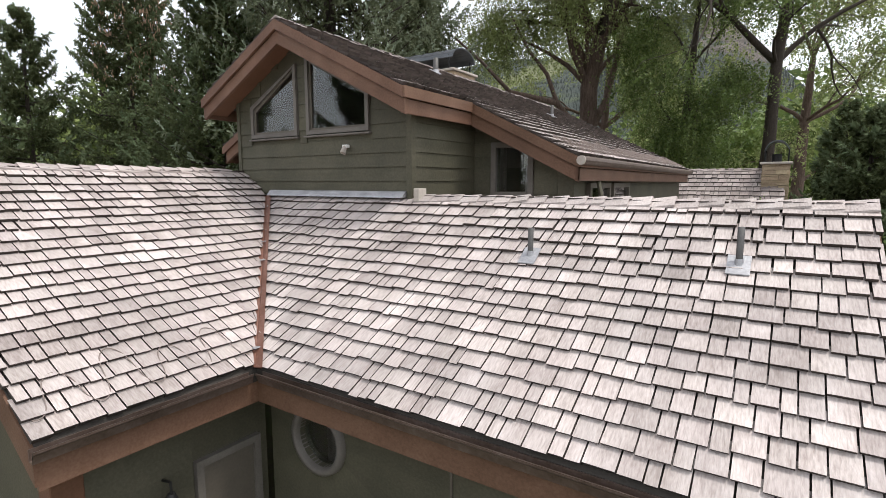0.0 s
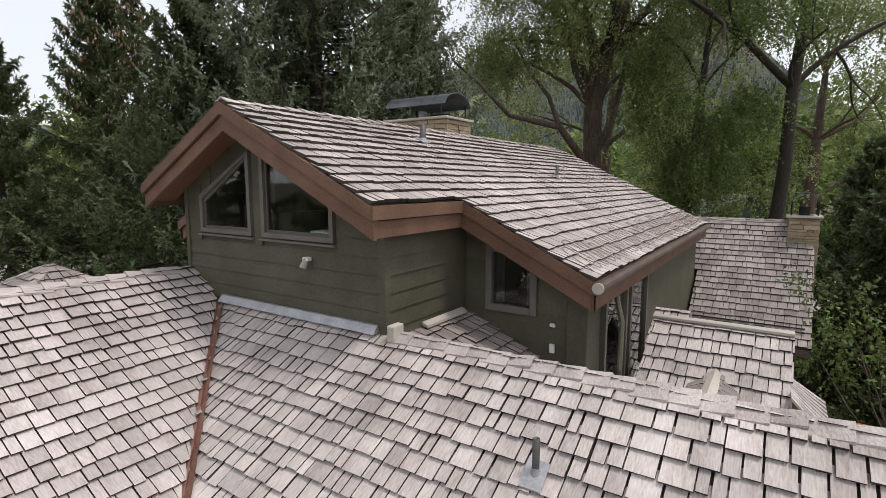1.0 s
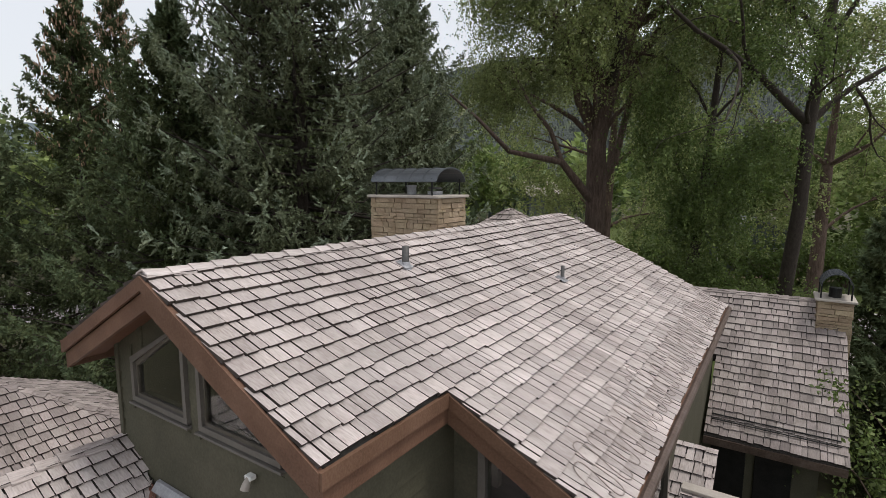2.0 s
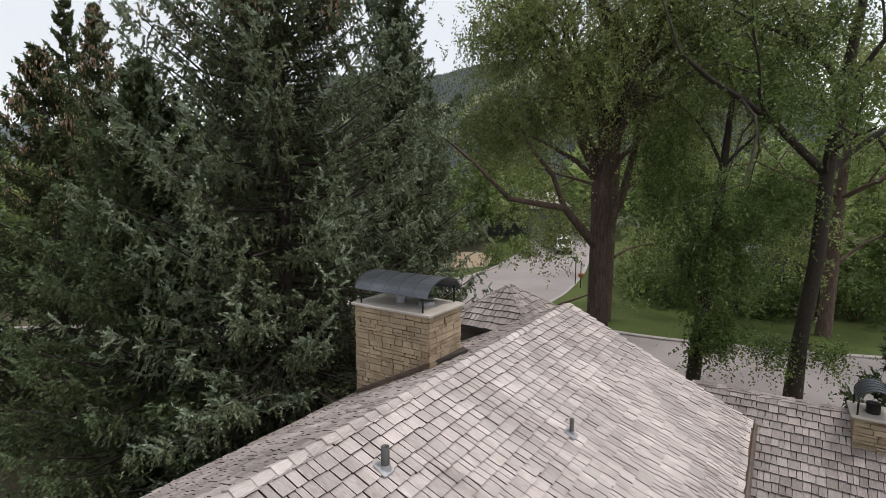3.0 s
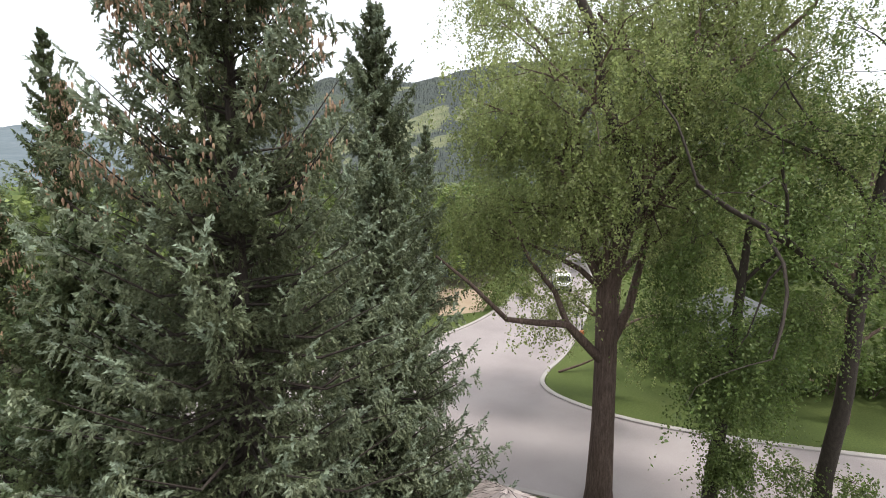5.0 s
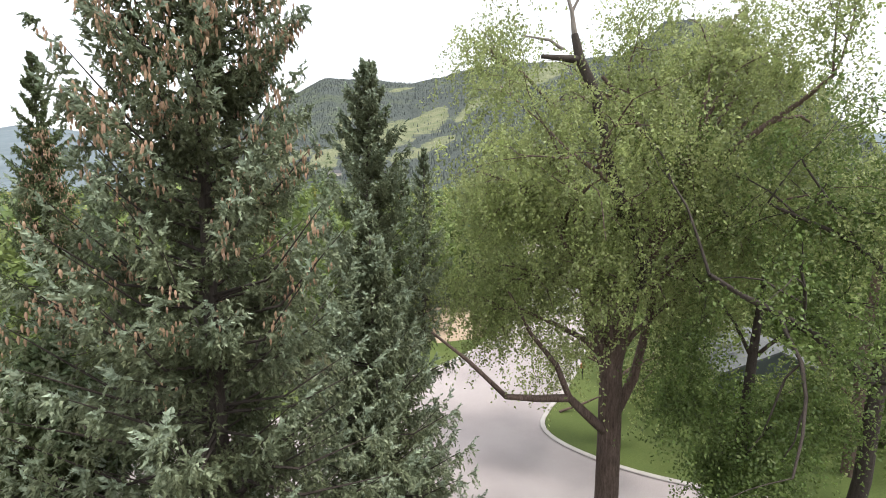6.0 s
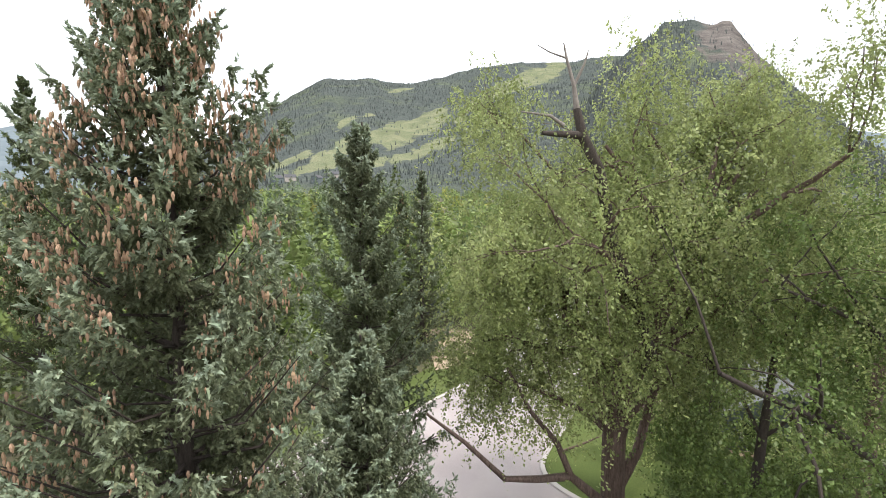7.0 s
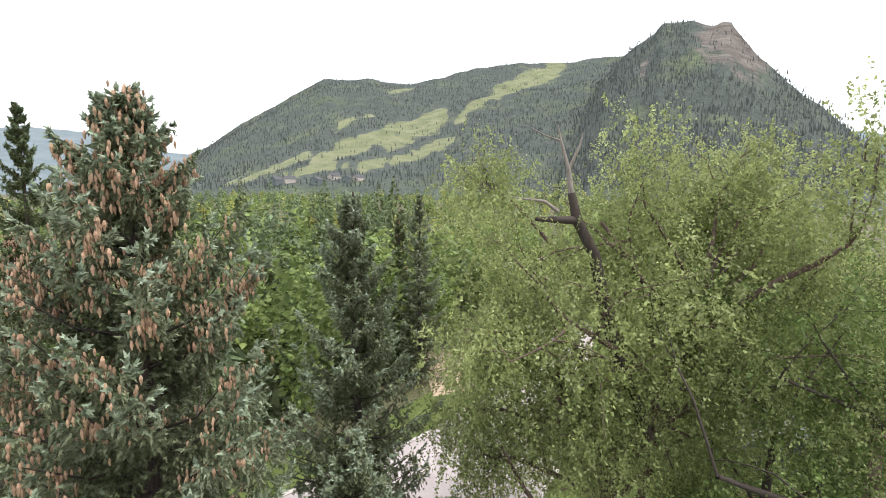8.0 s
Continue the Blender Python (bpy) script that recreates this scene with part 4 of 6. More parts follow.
split = mn.new("ShaderNodeSeparateXYZ")
ml.new(att.outputs["Vector"], split.inputs[0])
edge = mn.new("ShaderNodeMath")
edge.operation = "ADD"
ml.new(split.outputs[0], edge.inputs[0])
wob = mn.new("ShaderNodeMath")
wob.operation = "MULTIPLY_ADD"
wob.inputs[1].default_value, wob.inputs[2].default_value = 1.5, -0.75
ml.new(mnoise(0.02, 6, 0.7).outputs[0], wob.inputs[0])
ml.new(wob.outputs[0], edge.inputs[1])
runmask = mn.new("ShaderNodeMapRange")
runmask.inputs["From Min"].default_value, runmask.inputs["From Max"].default_value = 0.45, 0.58
ml.new(edge.outputs[0], runmask.inputs["Value"])
edge2 = mn.new("ShaderNodeMath")
edge2.operation = "ADD"
ml.new(split.outputs[1], edge2.inputs[0])
ml.new(wob.outputs[0], edge2.inputs[1])
rockmask = mn.new("ShaderNodeMapRange")
rockmask.inputs["From Min"].default_value, rockmask.inputs["From Max"].default_value = 0.42, 0.6
ml.new(edge2.outputs[0], rockmask.inputs["Value"])
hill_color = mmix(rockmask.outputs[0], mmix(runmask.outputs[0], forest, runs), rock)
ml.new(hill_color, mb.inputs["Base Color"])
mbump = mn.new("ShaderNodeBump")
mbump.inputs["Strength"].default_value, mbump.inputs["Distance"].default_value = 0.8, 6.0
ml.new(mnoise(0.12, 5, 0.7).outputs[0], mbump.inputs["Height"])
ml.new(mbump.outputs[0], mb.inputs["Normal"])


def smoothstep(a, b, x):
    t = np.clip((x - a) / (b - a), 0, 1)
    return t * t * (3 - 2 * t)


def fractal(x, y, seed, octaves=5, base=1.0):
    """Cheap smooth noise from sums of turned sines."""
    r = np.random.RandomState(seed)
    out, amp, f = np.zeros_like(x), 1.0, base
    for _ in range(octaves):
        for _ in range(3):
            a, p = r.uniform(0, 2 * np.pi), r.uniform(0, 2 * np.pi)
            out += amp / 3 * np.sin(f * (x * np.cos(a) + y * np.sin(a)) + p + 1.3 * np.sin(f * 0.7 * (y * np.cos(a) - x * np.sin(a)) + 2 * p))
        amp *= 0.5
        f *= 2.1
    return out


# blue-grey base colour stands in for the air's haze over the farthest ridges
HAZE_BLUE = material("haze_blue_forest", [(0.11, 0.14, 0.155), (0.17, 0.2, 0.215)], 0.95, 0, 0.008, 0.06, 0, 0, (1, 1, 1), 0.15, 0.05)


def mountain(name, bearing, crest, near, top, far, rows, cols, seed, rough, label, cover=None, sharp=1.0):
    """A ridge across the view: bearing in degrees from north-west axis (right is plus), crest heights as a function of bearing, ground distance from near to top."""
    ang = np.radians(np.linspace(bearing[0], bearing[1], cols))
    s = np.linspace(0, 1, rows)
    A, S = np.meshgrid(ang, s)
    deg = np.degrees(A)
    up = np.clip(S / 0.8, 0, 1)
    dist = np.where(S < 0.8, near + (top - near) * up, top + (far - top) * (S - 0.8) / 0.2)
    axis = radians(33.4)
    X, Y = dist * np.sin(A - axis), dist * np.cos(A - axis)
    H = crest(deg)
    Z = H * np.where(S < 0.8, up ** sharp, 1 - 0.5 * ((S - 0.8) / 0.2) ** 2)
    gul = fractal(X / 160, Y / 160, seed, 5)
    Z = Z + rough * gul * H * np.sin(np.pi * np.clip(up, 0, 1)) + 0.012 * H * fractal(X / 28, Y / 28, seed + 1, 3) * up
    V = np.stack([X, Y, Z], -1).reshape(-1, 3)
    i = np.arange((rows - 1) * cols).reshape(rows - 1, cols)[:, :-1].ravel()
    F = np.stack([i, i + 1, i + cols + 1, i + cols], -1)
    me = mesh_of(name, V, F, MEADOW if cover else HAZE_BLUE)
    at = me.attributes.new("cover", "FLOAT_VECTOR", "POINT")
    c = np.zeros((rows * cols, 3), np.float32)
    if cover:
        run, rk = cover(deg, up, gul)
        c[:, 0], c[:, 1] = run.ravel(), rk.ravel()
    at.data.foreach_set("vector", c.ravel())
    ob = new(name, me)
    return tagged(ob, label, "mountain", "", "structure")


def crest_of(points, scale, lift, wob, seed):
    xs, hs = [p[0] for p in points], [p[1] for p in points]
    return lambda d: np.interp(d, xs, hs) * scale + lift + wob * fractal(d, d * 0.3, seed, 5, 0.9)


def runs_cover(d, up, g):
    """Ski runs: swathes that climb to the right across the hillside, split by tongues of trees; each row is start (bearing, height), end, half width, strength."""
    rows = ((-14, 0.17, -6.5, 0.33, 0.035, 1.0), (-6.5, 0.33, 0.6, 0.50, 0.075, 1.0), (-9.1, 0.12, 1.5, 0.28, 0.030, 0.9), (-22.5, 0.09, -14, 0.25, 0.030, 0.9), (-17, 0.10, -10, 0.14, 0.025, 0.8),
            (5.5, 0.60, 13, 0.95, 0.085, 1.0), (1.5, 0.42, 8.6, 0.76, 0.035, 0.85), (-5.6, 0.70, -3.2, 0.84, 0.03, 0.9), (-11.5, 0.40, -7.5, 0.52, 0.022, 0.8), (-12, 0.28, -8, 0.33, 0.025, 0.8))
    run = np.zeros_like(d)
    for d0, u0, d1, u1, half, k in rows:
        t = np.clip((d - d0) / (d1 - d0), 0, 1)
        ends = smoothstep(d0 - 1.2, d0 + 0.8, d) * (1 - smoothstep(d1 - 0.8, d1 + 1.2, d))
        run = np.maximum(run, k * ends * np.exp(-((up - u0 - (u1 - u0) * t - 0.02 * g) / (1.6 * half)) ** 2))
    islands = 0.4 * smoothstep(0.55, 0.95, np.sin(1.9 * d + 9 * up + 3 * g) * np.sin(23 * up - 0.7 * d))
    return np.clip(run - islands, 0, 1), 0 * d


def peak_cover(d, up, g):
    rock = smoothstep(0.5, 0.78, up) * np.exp(-((d - 28.3) / 2.6) ** 2) + 0.6 * smoothstep(0.45, 0.8, up) * np.exp(-((d - 25) / 3.2) ** 2) * smoothstep(0.0, 0.5, g) + 0.9 * np.exp(-((d - 20.8) / 0.9) ** 2 - ((up - 0.72) / 0.1) ** 2) + 0.35 * smoothstep(0.35, 0.7, up) * np.exp(-((d - 28) / 5) ** 2)
    return 0 * d, np.clip(rock * (0.35 + 0.65 * smoothstep(-0.5, 0.35, g)), 0, 1)


hill_main = mountain("mountain_main", (-33, 24), crest_of([(-33, -0.01), (-28.9, 0.0), (-27.9, 0.012), (-22.6, 0.085), (-16.9, 0.148), (-12.5, 0.19), (-8.1, 0.193), (-3.5, 0.186), (2.3, 0.209), (7.1, 0.223), (11.9, 0.221), (18.7, 0.225), (24, 0.21)], 1850, 18, 3.0, 5), 620, 1850, 2300, 90, 420, 7, 0.05, "long forested mountainside with pale ski runs", runs_cover, 1.0)
hill_peak = mountain("mountain_peak", (13, 48), crest_of([(13, 0.10), (17, 0.19), (18.7, 0.222), (20.5, 0.245), (22.3, 0.272), (25.1, 0.272), (26.4, 0.262), (28.3, 0.258), (30.7, 0.206), (33.1, 0.157), (35.8, 0.118), (37.9, 0.081), (40.8, 0.022), (44, 0.0), (48, 0.0)], 1150, 18, 4.5, 9), 430, 1150, 1500, 90, 320, 11, 0.07, "steep rocky peak with dark conifers on its flanks", peak_cover, 1.15)
mountain("mountain_far", (-60, -20), crest_of([(-60, 0.07), (-45, 0.075), (-40.3, 0.081), (-38.8, 0.085), (-34.4, 0.081), (-30, 0.058), (-26, 0.05), (-23.4, 0.07), (-20, 0.06)], 3300, 18, 4, 13), 1200, 3300, 3900, 40, 120, 17, 0.03, "distant ridge coloured haze-blue beyond the valley")
mountain("mountain_far", (36, 60), crest_of([(36, 0.07), (38.7, 0.078), (41, 0.07), (50, 0.09), (60, 0.08)], 3300, 18, 4, 14), 1500, 3300, 3900, 30, 60, 19, 0.03, "distant ridge coloured haze-blue beyond the peak")


# ---- trees
def rotated(rs, n):
    v = rs.normal(size=(n, 3))
    return v / np.linalg.norm(v, axis=1, keepdims=True)


def needle_sprays(rs, base, axis, length, blades, width=0.03, reach=0.11):
    """Thin needle blades all round each twig: base and axis are rows; returns vertices and triangles."""
    n = len(base)
    t = (np.arange(blades)[None, :] + rs.rand(n, blades)) / blades
    p = base[:, None] + axis[:, None] * (t * length[:, None])[..., None]
    ref = np.tile([[0.0, 0.0, 1.0]], (n, 1))
    side = np.cross(axis, ref)
    side /= np.linalg.norm(side, axis=1, keepdims=True) + 1e-6
    up = np.cross(side, axis)
    ang = rs.uniform(0, 2 * np.pi, (n, blades))
    rad = np.cos(ang)[..., None] * side[:, None] + np.sin(ang)[..., None] * up[:, None]
    tip = p + (axis[:, None] * 0.85 + rad * 0.7) * (reach * rs.uniform(0.7, 1.3, (n, blades)))[..., None]
    w = np.cross(rad, axis[:, None]) * width
    V = np.stack([p + w, p - w, tip], 2).reshape(-1, 3)
    return V, np.arange(len(V)).reshape(-1, 3)


def spruce_crown(rs, height, radius, base, sprays, blades, droop=0.34, power=0.78, twig=0.24, reach=0.085, width=0.026, fingers=11, each=8):
    """Boughs that sag and then sweep up at their ends, each with separate upturned foxtail fingers and tassels of branchlets hanging below; also the boughs' own lines."""
    n = max(24, sprays // (fingers * each))
    f, e = fingers, each
    frac = np.clip((np.arange(n) + rs.rand(n)) / n, 0, 1) ** 1.08
    az = np.arange(n) * 2.399963 + rs.normal(size=n) * 0.35
    L = radius * (1 - frac) ** power * rs.uniform(0.55, 1.1, n) * np.minimum(1, (1 - frac) / 0.06) ** 0.5 + 0.03
    low = 0.06 + droop * (1 - frac) * rs.uniform(0.7, 1.3, n)
    rise = 0.55 * (frac - 0.3)
    lift = rs.uniform(0.4, 0.75, n) * (0.75 + 0.35 * frac)
    # a bough's tip, not its root, lies on the crown's outline
    h = np.maximum(base + (height - base - 0.05) * frac - L * (rise - low + lift), 0.25)
    out = np.stack([np.cos(az), np.sin(az), 0 * az], -1)
    tan = np.stack([-np.sin(az), np.cos(az), 0 * az], -1)

    def curve(q):
        a, b, c = (t.reshape(n, *[1] * (q.ndim - 1)) for t in (rise, low, lift))
        return (a - b) * q + c * q ** 2.4

    # where each finger leaves its bough, and which way it points
    q = np.clip(0.15 + 0.85 * (np.arange(f)[None] + rs.uniform(-0.3, 0.3, (n, f))) / (f - 1), 0.08, 1.0)
    sign = np.where(np.arange(f) % 2 == 0, 1.0, -1.0)[None] * np.where(q > 0.97, 0.25, 1.0)
    root = out[:, None] * (L[:, None] * q)[..., None]
    root[..., 2] += h[:, None] + L[:, None] * curve(q)
    turn = rs.uniform(0.55, 1.1, (n, f)) * sign
    way = out[:, None] * np.cos(turn)[..., None] + tan[:, None] * np.sin(turn)[..., None]
    reachf = (0.15 * L[:, None] * (1.12 - q) + 0.14 + 0.02 * L[:, None]) * rs.uniform(0.7, 1.25, (n, f))
    v = np.clip((np.arange(e)[None, None] + rs.uniform(0, 1, (n, f, e))) / e, 0.05, 1)
    side = rs.normal(size=(n, f, e)) * (0.05 + 0.10 * reachf[..., None] * (1 - v))
    cross = tan[:, None] * np.cos(turn)[..., None] - out[:, None] * np.sin(turn)[..., None]
    P = root[:, :, None] + way[:, :, None] * (reachf[..., None] * v)[..., None] + cross[:, :, None] * side[..., None]
    P[..., 2] += reachf[..., None] * (-0.15 * v + 0.75 * q[..., None] ** 2 * v ** 2)
    hangs = rs.rand(n, f, e) < 0.42
    a = way[:, :, None] * rs.uniform(0.5, 1.0, (n, f, e))[..., None] + cross[:, :, None] * (rs.normal(size=(n, f, e)) * 0.45)[..., None]
    a[..., 2] += rs.uniform(-0.3, 0.2, (n, f, e)) + 1.0 * q[..., None] * np.clip((v - 0.35) / 0.65, 0, 1)
    a[..., 2] = np.where(hangs, -1.6, a[..., 2])
    a /= np.linalg.norm(a, axis=-1, keepdims=True)
    ln = twig * rs.uniform(0.6, 1.35, (n, f, e)) * np.where(hangs, 1.45, 1.0) * (1 - 0.6 * frac[:, None, None] ** 4)
    V, F = needle_sprays(rs, P.reshape(-1, 3), a.reshape(-1, 3), ln.reshape(-1), blades, width, reach)
    # tone rises towards bough ends and tips; hanging twigs get 0.62 of it
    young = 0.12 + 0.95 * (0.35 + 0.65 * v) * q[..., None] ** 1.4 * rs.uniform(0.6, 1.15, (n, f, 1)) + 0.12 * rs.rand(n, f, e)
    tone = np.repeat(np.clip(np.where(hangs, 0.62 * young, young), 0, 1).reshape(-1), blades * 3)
    half, most = np.full((n, 1), 0.5), np.full((n, 1), 0.95)
    mid, end = (L[:, None] * curve(half))[:, 0], (L[:, None] * curve(most))[:, 0]
    boughs = [(np.array([0, 0, h[i]]), np.append(out[i, :2] * L[i] * 0.5, h[i] + mid[i]), np.append(out[i, :2] * L[i] * 0.95, h[i] + end[i]), L[i]) for i in range(n)]
    return V, F, boughs, tone


def spruce(at, height, radius, seed, mat, label, sprays=7000, blades=12, base=0.8, cones=0, **more):
    rs = np.random.RandomState(seed)
    tree = empty("spruce_tree", at, label, "tree", "spruces")
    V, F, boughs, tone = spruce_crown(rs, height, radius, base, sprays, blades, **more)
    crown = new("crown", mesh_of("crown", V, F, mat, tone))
    crown.parent = tree
    bm = bmesh.new()
    lean = [(rs.normal() * 0.05, rs.normal() * 0.05) for _ in range(6)]
    tube(bm, [(lean[i][0], lean[i][1], -0.1 + (height + 0.05) * i / 5) for i in range(6)], [height * 0.014 * (1 - i / 5.4) + 0.012 for i in range(6)], 9)
    for a, b, c, L in boughs[:420]:
        tube(bm, [a, b, c], [0.012 + 0.010 * L, 0.010 + 0.005 * L, 0.006], 4, False)
    trunk = part("trunk", bm, BARK_DARK)
    trunk.parent = tree
    if cones:
        # bunches hang under the outer boughs, most of them high in the crown
        high = [q for q in boughs if q[0][2] > base + (height - base) * 0.5]
        weight = np.array([((q[0][2] - base) / (height - base) - 0.45) ** 1.3 for q in high])
        pick = np.repeat(rs.choice(len(high), cones // 9, p=weight / weight.sum()), 9)
        n = len(pick)
        mid, end = np.array([q[1] for q in high])[pick], np.array([q[2] for q in high])[pick]
        along = np.repeat(rs.uniform(0.2, 1.0, n // 9), 9)[:, None] + rs.normal(size=(n, 1)) * 0.06
        P = mid + (end - mid) * along + rs.normal(size=(n, 3)) * [0.12, 0.12, 0.1] - [0, 0, 0.06]
        c = []
        for ring, (zz, rr) in enumerate(((0.0, 0.012), (-0.06, 0.031), (-0.15, 0.010))):
            for q in range(4):
                c.append((rr * 1.15 * math.cos(q * 1.5708), rr * math.sin(q * 1.5708), zz))
        c = np.array(c)
        f0 = [(ri * 4 + q, ri * 4 + (q + 1) % 4, (ri + 1) * 4 + (q + 1) % 4, (ri + 1) * 4 + q) for ri in range(2) for q in range(4)]
        VV = (P[:, None] + c[None] * rs.uniform(0.65, 1.05, (n, 1, 1))).reshape(-1, 3)
        FF = (np.array(f0)[None] + (np.arange(n) * 12)[:, None, None]).reshape(-1, 4)
        cn = new("cone_crop", mesh_of("cone_crop", VV, FF, CONES))
        cn["label"] = "hanging brown spruce cones"
        cn.parent = tree
        tagged(cn, kind="stuff")
    return tree


def leaf_cloud(rs, centres, spread, count, size, droop, k=12):
    """Leaves on hanging shoots round the ends of twigs: folded kite-shaped blades, k to a shoot."""
    n = count // k
    root = centres[rs.randint(0, len(centres), n)] + rs.normal(size=(n, 3)) * spread
    fall = np.concatenate([rs.normal(size=(n, 2)) * 0.45, -np.abs(rs.normal(size=(n, 1))) - 0.25], 1)
    fall /= np.linalg.norm(fall, axis=1, keepdims=True)
    reach = (0.35 + droop * rs.rand(n) ** 1.5)[:, None] * np.linspace(0, 1, k)[None]
    P = (root[:, None] + fall[:, None] * reach[..., None] + rs.normal(size=(n, k, 3)) * 0.045).reshape(-1, 3)
    count = len(P)
    d = rotated(rs, count) * 0.9
    d[:, 2] -= 0.6
    d /= np.linalg.norm(d, axis=1, keepdims=True)
    w = np.cross(d, rotated(rs, count))
    w /= np.linalg.norm(w, axis=1, keepdims=True) + 1e-6
    L = size * rs.uniform(0.6, 1.35, count)[:, None]
    V = np.stack([P, P + d * L * 0.45 + w * L * 0.3, P + d * L, P + d * L * 0.45 - w * L * 0.3], 1).reshape(-1, 3)
    tone = np.repeat(np.clip(rs.rand(n)[:, None] * 0.8 + 0.2 * rs.rand(n, k), 0, 1).reshape(-1), 4)
    return V, np.arange(len(V)).reshape(-1, 4), tone


def grow(rs, bm, start, way, length, radius, depth, tips, gravity=0.0, bend=0.25, kids=3):
    """A limb that wanders, tapers and forks; the ends of its finest shoots go to tips."""
    pts, rad, p, d = [Vector(start)], [radius], Vector(start), Vector(way).normalized()
    steps = 5
    for k in range(steps):
        d = (d + Vector(rs.normal(size=3)) * bend * 0.5 + Vector((0, 0, -gravity))).normalized()
        p = p + d * length / steps
        pts.append(p.copy())
        rad.append(radius * (1 - 0.62 * (k + 1) / steps))
    tube(bm, pts, rad, 9 if radius > 0.12 else (6 if radius > 0.04 else 4), False)
    if depth == 0:
        tips += [tuple(q) for q in pts[2:]]
        return
    for k in range(kids):
        j = int(rs.randint(2, steps + 1))
        nd = (d * 0.7 + Vector(rs.normal(size=3)) * 0.62 + Vector((0, 0, 0.12))).normalized()
        grow(rs, bm, pts[j], nd, length * rs.uniform(0.5, 0.75), rad[j] * 0.68, depth - 1, tips, gravity + 0.03, bend * 1.15, kids)
    tips.append(tuple(pts[-1]))


def broadleaf(at, label, seed, mat, trunk, limbs, leaves=30000, size=0.10, spread=0.42, droop=0.5, depth=2, bark=None, group="broadleaf trees", bare=(), k=12, lobes=()):
    """A tree from a trunk line [(x, y, z, radius)] and limbs [(start index, way, length, radius)]; lobes [(start index, centre, radius)] are leafy masses at the end of a branch of their own."""
    rs = np.random.RandomState(seed)
    tree = empty("broadleaf_tree", at, label, "tree", group)
    bm = bmesh.new()
    tube(bm, [p[:3] for p in trunk], [p[3] for p in trunk], 14, False)
    tr = part("trunk", bm, bark or BARK, smooth=True)
    tr.parent = tree
    tips = []
    for j, way, length, radius in limbs:
        bm = bmesh.new()
        grow(rs, bm, trunk[j][:3], way, length, radius, depth, tips)
        limb = part("limb", bm, bark or BARK, smooth=True)
        limb.parent = tree
    for line in bare:
        bm = bmesh.new()
        tube(bm, [p[:3] for p in line], [p[3] for p in line], 8, False)
        limb = part("limb", bm, bark or BARK, smooth=True)
        limb.parent = tree
    for j, c, r in lobes:
        a, c = Vector(trunk[j][:3]), Vector(c)
        mid = a.lerp(c, 0.5) + Vector((rs.normal() * 0.3, rs.normal() * 0.3, 0.5))
        bm = bmesh.new()
        tube(bm, [a, a.lerp(mid, 0.5) + Vector((0, 0, 0.2)), mid, mid.lerp(c, 0.6) + Vector((0, 0, 0.25)), c], [0.13, 0.11, 0.08, 0.05, 0.025], 7, False)
        for _ in range(7):
            d = Vector(rs.normal(size=3)).normalized() * r * 0.8
            tube(bm, [mid.lerp(c, 0.8), c + d * 0.5 + Vector((0, 0, 0.15 * r)), c + d], [0.035, 0.02, 0.008], 4, False)
        limb = part("limb", bm, bark or BARK, smooth=True)
        limb.parent = tree
        many = int(30 * r)
        q = rotated(rs, many) * rs.uniform(0.35, 1.0, (many, 1)) * r * np.array([1, 1, 0.85])
        tips += [tuple(p) for p in q + np.array(c)]
    V, F, tone = leaf_cloud(rs, np.array(tips), spread, leaves, size, droop, k)
    crown = new("crown", mesh_of("crown", V, F, mat, tone))
    crown.parent = tree
    return tree


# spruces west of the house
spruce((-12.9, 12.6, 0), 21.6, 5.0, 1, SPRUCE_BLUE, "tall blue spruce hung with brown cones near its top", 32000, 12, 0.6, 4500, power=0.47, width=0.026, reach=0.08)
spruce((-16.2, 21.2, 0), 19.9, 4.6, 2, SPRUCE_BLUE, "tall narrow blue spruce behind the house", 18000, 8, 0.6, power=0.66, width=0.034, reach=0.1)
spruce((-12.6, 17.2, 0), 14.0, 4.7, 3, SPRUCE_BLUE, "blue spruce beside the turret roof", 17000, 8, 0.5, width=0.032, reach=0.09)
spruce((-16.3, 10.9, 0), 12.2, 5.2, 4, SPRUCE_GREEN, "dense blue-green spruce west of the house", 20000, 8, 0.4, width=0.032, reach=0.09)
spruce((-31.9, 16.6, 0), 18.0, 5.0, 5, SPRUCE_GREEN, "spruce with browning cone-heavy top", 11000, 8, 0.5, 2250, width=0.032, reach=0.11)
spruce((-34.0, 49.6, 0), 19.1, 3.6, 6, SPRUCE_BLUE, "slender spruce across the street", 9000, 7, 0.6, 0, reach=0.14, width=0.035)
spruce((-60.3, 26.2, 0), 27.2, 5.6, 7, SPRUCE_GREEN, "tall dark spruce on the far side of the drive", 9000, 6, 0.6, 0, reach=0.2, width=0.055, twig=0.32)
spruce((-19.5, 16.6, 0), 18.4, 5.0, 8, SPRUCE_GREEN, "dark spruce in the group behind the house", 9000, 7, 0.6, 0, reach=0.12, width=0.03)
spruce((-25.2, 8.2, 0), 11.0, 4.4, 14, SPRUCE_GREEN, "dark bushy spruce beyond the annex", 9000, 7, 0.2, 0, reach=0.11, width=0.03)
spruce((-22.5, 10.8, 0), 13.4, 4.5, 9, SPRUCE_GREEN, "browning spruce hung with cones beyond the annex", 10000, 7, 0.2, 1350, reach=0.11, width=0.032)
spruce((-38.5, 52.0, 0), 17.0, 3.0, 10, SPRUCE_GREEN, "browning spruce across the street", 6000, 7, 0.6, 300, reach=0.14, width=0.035)
